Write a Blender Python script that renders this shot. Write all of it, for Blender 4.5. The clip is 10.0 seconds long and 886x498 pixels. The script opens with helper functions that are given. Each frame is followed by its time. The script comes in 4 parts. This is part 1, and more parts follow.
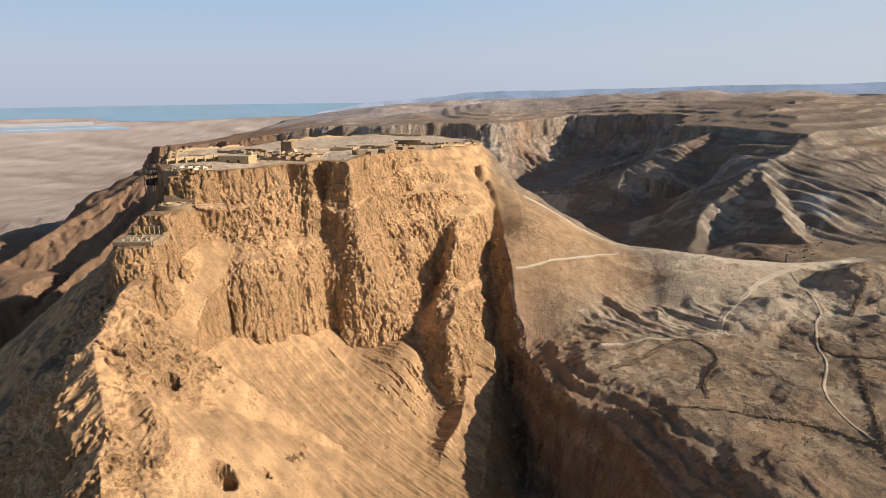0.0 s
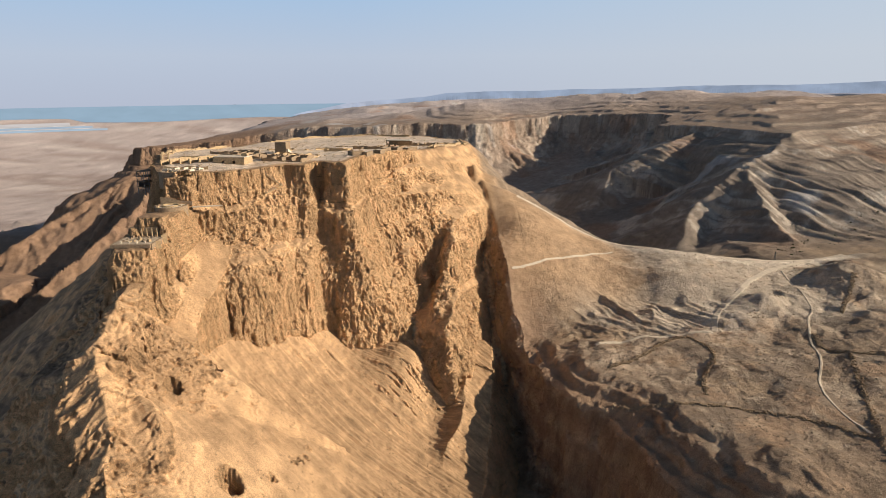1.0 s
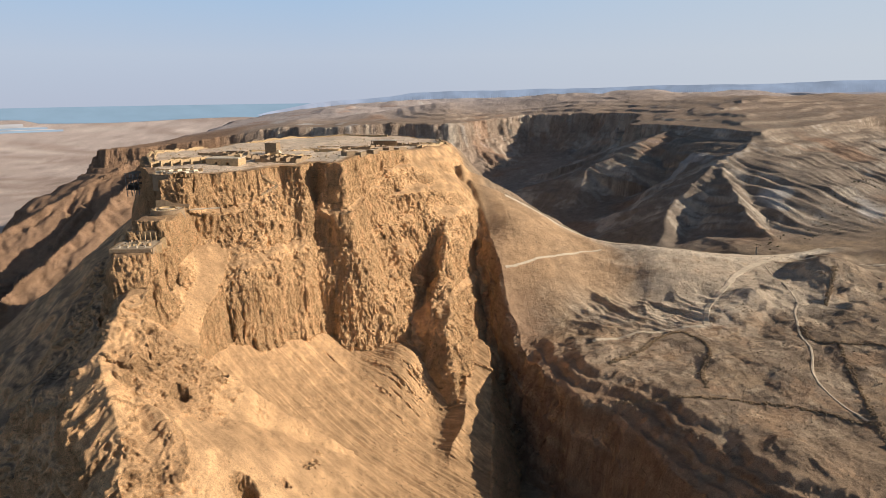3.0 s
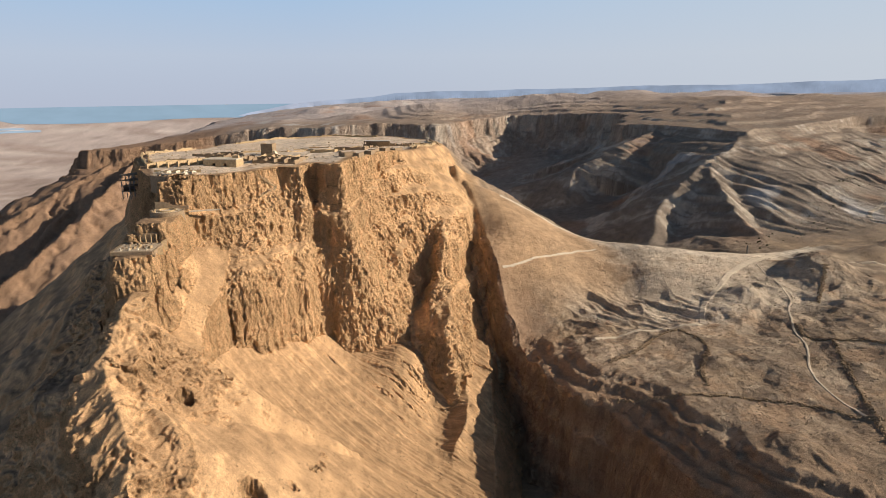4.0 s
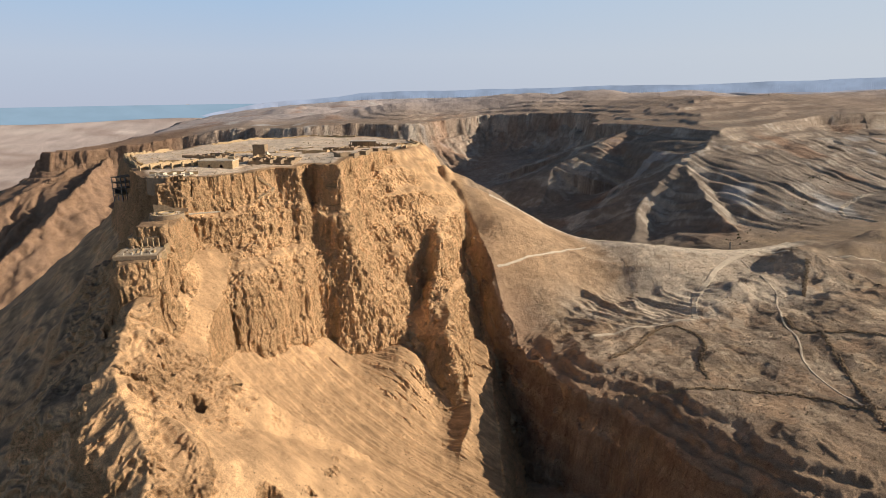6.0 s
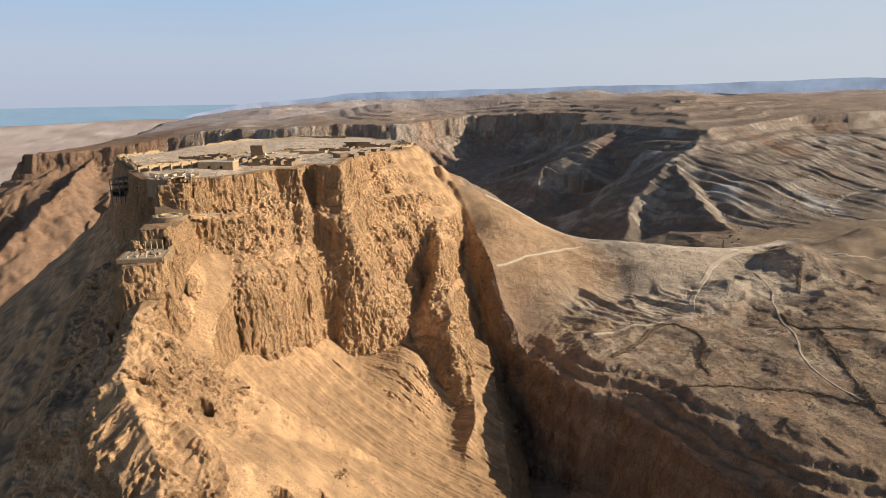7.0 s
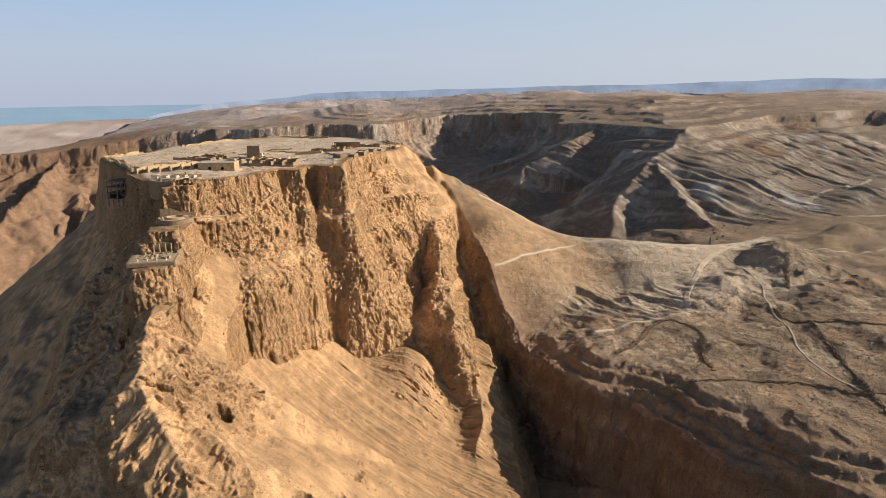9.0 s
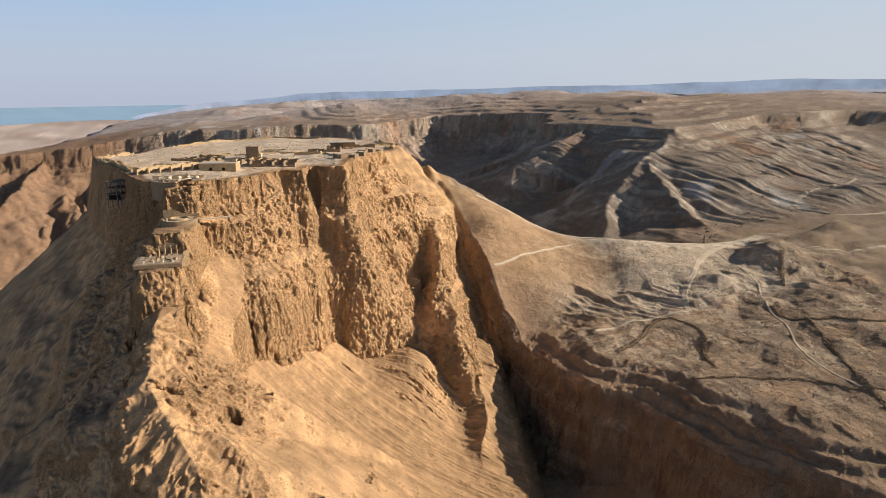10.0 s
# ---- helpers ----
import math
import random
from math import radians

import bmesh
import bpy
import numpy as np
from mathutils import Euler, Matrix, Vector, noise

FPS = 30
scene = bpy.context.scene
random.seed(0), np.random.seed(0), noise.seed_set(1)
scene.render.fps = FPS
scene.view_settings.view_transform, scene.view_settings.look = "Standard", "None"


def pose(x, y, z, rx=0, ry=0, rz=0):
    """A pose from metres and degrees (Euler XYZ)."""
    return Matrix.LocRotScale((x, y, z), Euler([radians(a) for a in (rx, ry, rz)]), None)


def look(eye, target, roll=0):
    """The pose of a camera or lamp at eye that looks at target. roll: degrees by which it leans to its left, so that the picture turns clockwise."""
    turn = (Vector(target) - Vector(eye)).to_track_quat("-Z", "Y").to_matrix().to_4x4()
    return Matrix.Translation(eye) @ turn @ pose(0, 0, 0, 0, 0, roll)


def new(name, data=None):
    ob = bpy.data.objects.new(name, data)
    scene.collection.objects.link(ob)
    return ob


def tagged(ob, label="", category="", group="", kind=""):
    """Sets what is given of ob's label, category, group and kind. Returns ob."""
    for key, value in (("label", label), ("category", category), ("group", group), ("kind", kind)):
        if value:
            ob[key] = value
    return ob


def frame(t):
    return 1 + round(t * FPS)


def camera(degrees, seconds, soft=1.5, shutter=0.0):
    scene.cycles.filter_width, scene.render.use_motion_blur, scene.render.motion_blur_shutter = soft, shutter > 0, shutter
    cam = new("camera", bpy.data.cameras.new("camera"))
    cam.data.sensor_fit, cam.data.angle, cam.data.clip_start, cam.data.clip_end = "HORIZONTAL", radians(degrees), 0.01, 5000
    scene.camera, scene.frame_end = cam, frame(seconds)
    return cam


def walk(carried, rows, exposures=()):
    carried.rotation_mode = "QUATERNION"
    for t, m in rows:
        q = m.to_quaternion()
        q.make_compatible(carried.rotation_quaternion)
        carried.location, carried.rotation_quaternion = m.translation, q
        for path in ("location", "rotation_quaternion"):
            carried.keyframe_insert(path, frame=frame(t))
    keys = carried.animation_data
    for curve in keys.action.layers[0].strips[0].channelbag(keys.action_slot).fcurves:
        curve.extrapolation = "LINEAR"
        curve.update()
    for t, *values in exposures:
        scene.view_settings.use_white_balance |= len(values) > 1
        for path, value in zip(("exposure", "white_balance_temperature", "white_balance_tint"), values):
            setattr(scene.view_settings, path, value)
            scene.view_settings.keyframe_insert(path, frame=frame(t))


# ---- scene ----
cam = camera(69.0, 10.0, soft=0.65)
PATH = [
    (0.0, pose(0.00, 0.00, 300.00, 75.62, 0.28, -0.07)),
    (0.5, pose(-5.29, 0.16, 299.94, 75.67, 0.29, -0.88)),
    (1.0, pose(-10.70, 0.34, 299.98, 75.64, 0.29, -1.78)),
    (1.5, pose(-16.00, 0.73, 300.01, 75.71, 0.29, -2.68)),
    (2.0, pose(-21.31, 1.14, 300.14, 75.67, 0.30, -3.58)),
    (2.5, pose(-26.61, 1.52, 300.06, 75.63, 0.32, -4.29)),
    (4.0, pose(-42.76, 3.17, 300.40, 75.61, 0.28, -6.59)),
    (4.5, pose(-48.18, 4.00, 300.37, 75.68, 0.30, -7.39)),
    (5.0, pose(-53.60, 4.84, 300.44, 75.65, 0.32, -8.19)),
    (5.5, pose(-59.02, 5.79, 300.51, 75.61, 0.24, -8.99)),
    (7.0, pose(-75.73, 9.15, 300.39, 75.62, 0.31, -11.29)),
    (7.5, pose(-81.15, 10.43, 300.42, 75.68, 0.25, -11.99)),
    (8.0, pose(-86.57, 11.58, 300.25, 75.65, 0.28, -12.69)),
    (8.5, pose(-92.02, 13.11, 300.58, 75.61, 0.22, -13.38)),
    (9.0, pose(-97.55, 14.59, 300.46, 75.59, 0.24, -14.19)),
    (9.5, pose(-102.86, 16.07, 300.26, 75.65, 0.28, -14.89)),
    (10.0, pose(-108.18, 17.57, 300.27, 75.62, 0.22, -15.58)),
]
walk(cam, PATH)

# ---- light ----
SUN_AZ, SUN_EL = radians(-8.0), radians(22.5)      # azimuth from +x towards +y
SUN_DIR = Vector((math.cos(SUN_AZ) * math.cos(SUN_EL), math.sin(SUN_AZ) * math.cos(SUN_EL), math.sin(SUN_EL)))
sun = new("sun", bpy.data.lights.new("sun", "SUN"))
sun.data.energy, sun.data.angle, sun.data.color = 5.7, radians(0.5), (1.0, 0.85, 0.68)
sun.matrix_world = look(SUN_DIR * 3000, (0, 0, 0))
world = bpy.data.worlds.new("sky")
scene.world = world
world.use_nodes = True
nt = world.node_tree
sky = nt.nodes.new("ShaderNodeTexSky")
sky.sky_type, sky.sun_disc = "NISHITA", False
sky.sun_elevation, sky.sun_rotation = SUN_EL, math.pi / 2 - SUN_AZ
sky.altitude, sky.air_density, sky.dust_density, sky.ozone_density = 0.0, 1.0, 0.6, 1.0
nt.nodes["Background"].inputs["Strength"].default_value = 0.050
nt.links.new(sky.outputs["Color"], nt.nodes["Background"].inputs["Color"])
scene.view_settings.exposure = 0.0

# ---- numeric helpers ----


def smooth(a, b, v):
    u = np.clip((v - a) / (b - a), 0, 1)
    return u * u * (3 - 2 * u)


def smax(a, b, k):
    h = np.clip(0.5 + 0.5 * (a - b) / k, 0, 1)
    return b + (a - b) * h + k * h * (1 - h)


def hashed(ix, iy, iz, seed):
    with np.errstate(over="ignore"):
        n = (ix.astype(np.uint32) * np.uint32(374761393) + iy.astype(np.uint32) * np.uint32(668265263)
             + iz.astype(np.uint32) * np.uint32(2147483647) + np.uint32(seed * 974711 + 77))
        n = (n ^ (n >> np.uint32(13))) * np.uint32(1274126177)
        n = (n ^ (n >> np.uint32(16))) * np.uint32(2246822519)
    return ((n ^ (n >> np.uint32(15))) & np.uint32(0xFFFF)).astype(np.float32) / 65535.0


def grad2(x, y, seed=0):
    """Gradient noise over the plane, about -1 to 1."""
    x, y = np.asarray(x, np.float32), np.asarray(y, np.float32)
    fx, fy = np.floor(x), np.floor(y)
    ix, iy, u, v = fx.astype(np.int64), fy.astype(np.int64), x - fx, y - fy
    zero = np.zeros(1, np.int64)
    su, sv = u * u * u * (u * (6 * u - 15) + 10), v * v * v * (v * (6 * v - 15) + 10)

    def corner(a, b):
        t = hashed(ix + a, iy + b, zero, seed) * np.float32(2 * math.pi)
        return np.cos(t) * (u - a) + np.sin(t) * (v - b)
    lo = corner(0, 0) * (1 - su) + corner(1, 0) * su
    hi = corner(0, 1) * (1 - su) + corner(1, 1) * su
    return (lo * (1 - sv) + hi * sv) * 1.5


def value3(x, y, z, seed=0):
    """Value noise in space, -1 to 1."""
    fx, fy, fz = np.floor(x), np.floor(y), np.floor(z)
    ix, iy, iz = fx.astype(np.int64), fy.astype(np.int64), fz.astype(np.int64)
    u, v, w = (k * k * (3 - 2 * k) for k in (x - fx, y - fy, z - fz))
    total = 0
    for a in (0, 1):
        for b in (0, 1):
            for c in (0, 1):
                total = total + hashed(ix + a, iy + b, iz + c, seed) * (u if a else 1 - u) * (v if b else 1 - v) * (w if c else 1 - w)
    return total * 2 - 1


def fbm(x, y, size, octaves, seed=0, gain=0.5):
    total, amp = 0, 1.0
    for i in range(octaves):
        total = total + amp * grad2(x / size + 17.3 * i, y / size - 9.1 * i, seed + i)
        size, amp = size / 2.03, amp * gain
    return total


def ridged(x, y, size, octaves, seed=0, gain=0.5):
    total, amp = 0, 1.0
    for i in range(octaves):
        total = total + amp * (1 - 2 * np.abs(grad2(x / size + 31.7 * i, y / size + 5.9 * i, seed + i)))
        size, amp = size / 2.1, amp * gain
    return total


def along(x, y, line):
    """Nearest point of a polyline of (x, y, more...): distance, side (+ to its right), length along it, and the rest there."""
    line = np.asarray(line, float)
    best = np.full(x.shape, 1e18)
    side, run = np.zeros(x.shape), np.zeros(x.shape)
    rest = [np.zeros(x.shape) for _ in range(line.shape[1] - 2)]
    start = 0.0
    for a, b in zip(line[:-1], line[1:]):
        dx, dy = b[0] - a[0], b[1] - a[1]
        n2 = dx * dx + dy * dy
        u = np.clip(((x - a[0]) * dx + (y - a[1]) * dy) / n2, 0, 1)
        ex, ey = x - a[0] - u * dx, y - a[1] - u * dy
        d2 = ex * ex + ey * ey
        near = d2 < best
        best = np.where(near, d2, best)
        side = np.where(near, np.sign(dy * ex - dx * ey), side)
        run = np.where(near, start + u * math.sqrt(n2), run)
        for k in range(len(rest)):
            rest[k] = np.where(near, a[2 + k] + u * (b[2 + k] - a[2 + k]), rest[k])
        start += math.sqrt(n2)
    return np.sqrt(best), side, run, rest


def outside(x, y, ring):
    """Signed distance to a closed outline, negative inside, and the length along it."""
    ring = list(ring)
    d, _, run, _ = along(x, y, ring + ring[:1])
    inside = np.zeros(x.shape, bool)
    for (ax, ay), (bx, by) in zip(ring, ring[1:] + ring[:1]):
        if ay != by:
            inside ^= ((ay > y) != (by > y)) & (x < (bx - ax) * (y - ay) / (by - ay) + ax)
    return np.where(inside, -d, d), run


# ---- landforms (metres) ----
RIM = [(-152, 372), (-130, 383), (-113, 400), (-98, 412), (-87, 412), (-82, 426), (-76, 426), (-71, 414), (-60, 412), (-55, 438), (-41, 466), (-23, 502),
       (-8, 545), (8, 600), (30, 690), (46, 778), (40, 860), (-20, 950), (-120, 985), (-220, 900), (-262, 780), (-250, 640), (-215, 505),
       (-186, 428), (-168, 385)]
SPUR = [(-152, 377, 250), (-151, 370, 249.5), (-150, 366, 236), (-150, 349, 234), (-151, 343, 232.5), (-154, 339, 224), (-157, 316, 222.5), (-157, 313, 221), (-155, 308, 206),
        (-157, 285, 193), (-160, 272, 188), (-149, 252, 176), (-139, 238, 166), (-124, 200, 136), (-105, 130, 85), (-80, 0, 0)]
LIP = [(42, 640), (42, 560), (47, 500), (50, 470), (53, 440), (55, 400), (58, 378), (66, 348), (76, 326), (88, 313), (95, 291), (100, 267), (109, 245), (121, 226), (136, 209), (160, 190), (195, 130), (230, 0), (260, -300)]
RAMP = [(10, 574, 234), (40, 562, 219), (60, 556, 211), (82, 550, 200), (102, 544, 189), (124, 536, 177), (151, 522, 169), (189, 502, 168.5), (240, 496, 162.5), (298, 502, 157.5), (360, 520, 156)]
HIGHLAND = [(-400, 5200), (-440, 4000), (-520, 3200), (-640, 2700), (-600, 2300), (-560, 1750), (-640, 1500), (-587, 1487), (-420, 1520), (-264, 1523), (-120, 1470), (15, 1488), (120, 1470), (184, 1513), (300, 1600),
            (406, 1530), (495, 1440), (478, 1310), (434, 1158), (455, 980), (466, 842), (585, 925), (685, 1000), (820, 1050), (1020, 1080), (1300, 1000),
            (1800, 800), (5200, 600), (5200, 5200)]

BUTTRESSES = [[(490, 870, 232), (452, 830, 220), (362, 757, 197), (322, 735, 179), (286, 705, 158), (262, 655, 138)],
              [(455, 1050, 228), (345, 985, 203), (275, 965, 172), (230, 900, 125)],
              [(385, 765, 203), (366, 715, 186), (350, 660, 170), (346, 612, 155), (352, 575, 142)],
              [(-570, 1530, 160), (-615, 1450, 128), (-690, 1390, 84), (-760, 1310, 38), (-850, 1220, -25), (-980, 1120, -110)],
              [(-530, 1510, 156), (-548, 1420, 128), (-572, 1320, 86), (-620, 1200, 22), (-700, 1080, -60), (-780, 960, -130)]]

CAVES = [(-127.8, 278.0, 3.0, 10), (-113, 298, 1.6, 4), (-95, 246, 5.0, 10), (-80, 257, 1.9, 6), (-73, 271, 1.7, 6), (-71, 275, 1.9, 6), (-69.5, 280, 1.7, 6), (-69, 286, 1.6, 5),
         (-121, 342, 2.2, 6), (-3, 441, 1.6, 7), (8, 436, 1.8, 8), (13, 434, 1.5, 7), (22, 437, 1.5, 7)]


def curve(line, n=6):
    """A polyline rounded through its points."""
    p = np.asarray(line, float)
    p = np.vstack([2 * p[0] - p[1], p, 2 * p[-1] - p[-2]])
    out = []
    for a, b, c, d in zip(p[:-3], p[1:-2], p[2:-1], p[3:]):
        for u in np.arange(n) / n:
            out.append(0.5 * (2 * b + (c - a) * u + (2 * a - 5 * b + 4 * c - d) * u ** 2 + (3 * b - a - 3 * c + d) * u ** 3))
    return np.array(out + [p[-2]])


CREST = curve(RAMP, 8)


def plateau_top(x, y):
    z = 252 - 0.075 * np.clip(y - 480, 0, 330) + 0.012 * (x + 60)
    return z + 1.6 * fbm(x, y, 60, 3, 3) + 0.35 * fbm(x, y, 9, 3, 5)


def height(x, y, pits=True):
    wx = x + 5.0 * grad2(x / 34, y / 34, 11) + 2.2 * grad2(x / 12, y / 12, 12)
    wy = y + 5.0 * grad2(x / 34, y / 34, 13) + 2.2 * grad2(x / 12, y / 12, 14)
    # wadi floors and the plain
    r = np.hypot(x, y)
    floor = np.interp(x, [-1500, -900, -300, 150, 300, 500, 900], [-200, -190, -60, 98, 136, 155, 168])
    floor = floor + np.interp(x, [100, 300, 450], [0, 1, 0]) * (np.clip(700 - y, 0, 100) * 0.1) + 2.5 * fbm(x, y, 50, 4, 21)
    floor = np.where(x < -300, floor + 1.2 * fbm(x, y, 300, 4, 22) * smooth(4400, 3900, r), floor) + np.clip(r - 2600, 0, 2400) ** 2 * 6.7e-5 * smooth(600, -600, x)
    floor = floor + (-200 - floor + np.clip(r - 2600, 0, 2400) ** 2 * 6.7e-5) * smooth(1700, 2300, y) * smooth(200, -200, x)
    # the highland round the wadi
    gentle = smooth(325, 400, x) * smooth(1150, 950, y)
    d, run = outside(x + 26 * grad2(x / 150, y / 150, 31) + 13 * ridged(x, y, 55, 2, 32) * (1 - gentle), y + 26 * grad2(x / 150, y / 150, 33) + 9 * grad2(x / 45, y / 45, 34) * (1 - gentle), HIGHLAND)
    top = np.interp(x, [-1600, -700, -587, -264, 15, 200, 434, 900], [160, 163, 165, 205, 213, 212, 233, 245]) + 4 * fbm(x, y, 240, 4, 35) + 1.2 * fbm(x, y, 40, 3, 36)
    spread = 0.85 + (0.4 - 0.3 * gentle) * ridged(run / 1.0, d * 0.16, 95, 3, 37) * smooth(0, 60, d)
    d2 = np.clip(d, 0, None) * np.clip(spread, 0.35, 2.2)
    fall = np.interp(d2, [0, 5, 14, 40, 120, 320, 2000], [0, 20, 40, 58, 94, 185, 900]) * (1 - gentle) + np.interp(d2, [0, 10, 60, 150, 260, 2000], [0, 10, 28, 62, 100, 800]) * gentle
    fall = fall + (3.6 - 2.4 * gentle) * np.sin(fall * 0.55 + 1.5 * grad2(x / 60, y / 60, 38)) * smooth(0, 10, fall) * smooth(70, 40, fall)
    far = smooth(80, 520, -d)
    top = top + far * (6 - 24 * ridged(x, y, 520, 3, 40, 0.4))
    fall = fall + smooth(14, 60, d) * (1 - gentle) * (5.0 * (0.5 - ridged(run, d * 0.22, 42, 2, 27)) + 1.4 * (0.5 - ridged(run, d * 0.3, 13, 2, 28)))
    az = np.degrees(np.arctan2(x, y))
    roof = 300 + r * np.tan(np.radians(np.interp(az, [-16, -13, -8, -3, 3, 12, 30, 60], [-4.2, -3.0, -2.3, -1.85, -1.5, -1.35, -1.05, -0.6])))
    top = np.where(r > 1500, top + np.minimum(roof + 10 * ridged(x, y, 500, 3, 26) - top, 0) * smooth(1700, 2400, r), top)
    # stepped strata rising behind the brink
    rise = np.clip(-d - 6 + 4 * fbm(x, y, 60, 2, 29), 0, 270) * 0.115 * smooth(-50, 180, x)
    part_of = rise / 6.0 - np.floor(rise / 6.0)
    rise = 6.0 * (np.floor(rise / 6.0) + 0.35 * part_of + 0.65 * smooth(0.6, 0.95, part_of))
    high = np.where(d < 0, top + (np.clip(-d, 0, 400) * 0.02 + rise) * smooth(2400, 1700, r), top - fall)
    h = smax(floor, high, 12)
    for k, crest in enumerate(BUTTRESSES):
        wob = 6 if k < 3 else 10
        db, _, runb, (zb,) = along(x + wob * fbm(x, y, 50, 4, 145 + k), y + wob * fbm(x, y, 50, 4, 155 + k), crest)
        if k < 3:
            slope = db * (0.5, 0.34, 0.62)[k] - smooth(3, 30, db) * (1.6 * fbm(x, y, 45, 3, 39) + 2.0 * (ridged(runb + 0.35 * db, db * 0.08, 26, 3, 25, 0.6) - 0.65))
        else:
            rough = ridged(runb + 0.3 * db, db * 0.2, 62, 5, 39 + k, 0.55) - 0.6
            dc = np.clip(db + 10 * rough * smooth(0, 30, db), 0, None)
            slope = np.interp(dc, [0, 4, 14, 45, 120, 600], [0, 7, 18, 36, 82, 400]) - 6 * rough * smooth(3, 60, db)
        h = smax(h, zb - slope, 6)
    # rills down the hillsides
    lean = 0.87 * x + 0.49 * y + 5 * fbm(x, y, 70, 2, 23)
    rill = ridged(lean, 0.06 * (0.49 * x - 0.87 * y), 19, 4, 24, 0.6) - 0.6
    side = smooth(250, 300, x) * smooth(560, 620, y) * smooth(1150, 1050, y)
    h = h + side * smooth(228, 205, h) * smooth(138, 155, h) * 2.4 * rill
    # the saddle field with the siege ramp
    yc, zr = np.interp(x, CREST[:, 0], CREST[:, 1]), np.interp(x, CREST[:, 0], CREST[:, 2])
    off = (y - yc + 2.5 * grad2(x / 40, y / 40, 46)) * 0.95
    dr, sr = np.abs(off), -np.sign(off)
    field = 136 + 0.065 * np.clip(x - 130, -60, 200) + 0.05 * np.clip(y - 330, -150, 170) + 3.0 * fbm(x, y, 60, 3, 41) + 0.7 * (ridged(wx, wy, 26, 3, 42) - 0.5) + 0.2 * ridged(x, y, 8.5, 3, 57, 0.6)
    bad = smooth(385, 405, y) * smooth(500, 470, y) * smooth(84, 100, x) * smooth(215, 185, x)
    across, down = 0.82 * wx + 0.57 * wy, 0.57 * wx - 0.82 * wy
    field = field + bad * (3.0 * (ridged(across, 0.22 * down, 19, 2, 43) - 0.7) - 1.0)
    rest = smooth(330, 380, y) * smooth(180, 210, x)
    field = field + rest * 2.6 * (fbm(wx, wy, 38, 3, 49) + 0.4 * (ridged(wx, wy, 30, 2, 50) - 0.7))
    field = field + 16 * np.exp(-(((x - 308) / 22) ** 2 + ((y - 455) / 18) ** 2)) + 7 * np.exp(-(((x - 230) / 14) ** 2 + ((y - 425) / 11) ** 2))
    field = field + 7 * np.exp(-((x - 147) / 24) ** 2 - ((y - 243) / 26) ** 2)
    field = field + 5 * smooth(415, 450, y) * smooth(150, 110, x)
    flank = zr - np.where(sr < 0, np.interp(dr, [0, 20, 60, 200], [0, 6, 29, 120]), np.interp(dr, [0, 3, 40, 100, 200], [0, 0, 10, 45, 110])) + 0.5 * fbm(x, y, 14, 3, 44)
    behind = np.where(sr < 0, np.clip(dr, 0, None), 0)
    field = smax(field - 0.55 * behind, flank, 5)
    field = field - 10 * np.exp(-((x - 58) / 24) ** 2 - ((y - 428) / 32) ** 2) - 12 * np.exp(-((x - 44) / 18) ** 2 - ((y - 510) / 26) ** 2)
    dl, sl, runl, _ = along(x + 0.55 * (wx - x), y + 0.55 * (wy - y), LIP)
    e = np.where(sl > 0, dl, 0)
    brink = np.where(sl > 0, 0, dl)
    field = field - 7 * smooth(32, 0, brink) ** 1.5 * smooth(430, 390, y)
    field = field + smooth(60, 15, brink) * smooth(430, 390, y) * (0.75 * np.sin(field * 1.5 + 1.5 * grad2(x / 30, y / 30, 47)) + 0.5 * (ridged(x, y, 11, 3, 47, 0.6) - 0.7))
    e = np.clip(e + smooth(0, 4, e) * (2.2 * grad2(x / 23, y / 23, 48) + 0.9 * (ridged(x, y, 9, 3, 45) - 0.6)), 0, None)
    wall = np.interp(e, [0, 3, 5, 9, 12, 20, 40, 120], [0, 3, 12, 18, 40, 72, 120, 300])
    wall = wall + 1.3 * np.sin(wall * 0.5 + 2 * grad2(x / 40, y / 40, 46)) * smooth(2, 10, wall)
    h = np.where((x > 20) | (y < 480), smax(h, field - wall, 3), h)
    # a hillock between the wadi roads and low mounds beside the saddle road
    h = h + 17 * np.exp(-((x - 590) / 46) ** 2 - ((y - 632) / 27) ** 2) + 9 * np.exp(-((x - 385) / 20) ** 2 - ((y - 492) / 13) ** 2) + 8 * np.exp(-((x - 440) / 22) ** 2 - ((y - 515) / 15) ** 2)
    # north spur
    keep = 0.15 + 0.5 * smooth(312, 290, y)
    ds, ss, runs, (zs,) = along(x + (wx - x) * keep, y + (wy - y) * keep, SPUR)
    up = smooth(298, 312, y)
    even = np.interp(y, [0, 130, 200, 238, 252, 272, 285, 310, 330, 352, 374], [0, 85, 136, 166, 175, 187, 192, 206, 222, 233, 244])
    zs = zs + (even - zs) * smooth(8, 18, ds)
    ss = np.where(y > 290, np.where(x > np.interp(y, [k[1] for k in SPUR[::-1]], [k[0] for k in SPUR[::-1]]), -1.0, 1.0), ss)
    west = np.interp(ds, [0, 7, 10, 28, 31, 40, 600], [0, 0.6, 22, 33, 62, 95, 900]) * up + ds * 0.8 * (1 - up)
    east = np.interp(ds, [0, 7, 10, 24, 60, 600], [0, 0.6, 19, 26, 58, 520]) * up + np.interp(ds, [0, 8, 30, 60, 600], [0, 8, 22, 48, 480]) * (1 - up)
    east = east + 1.8 * np.sin(east * 0.24 + 2.2 * grad2(x / 34, y / 34, 15)) * smooth(4, 14, east)
    spur = zs - np.where(ss < 0, west, east)
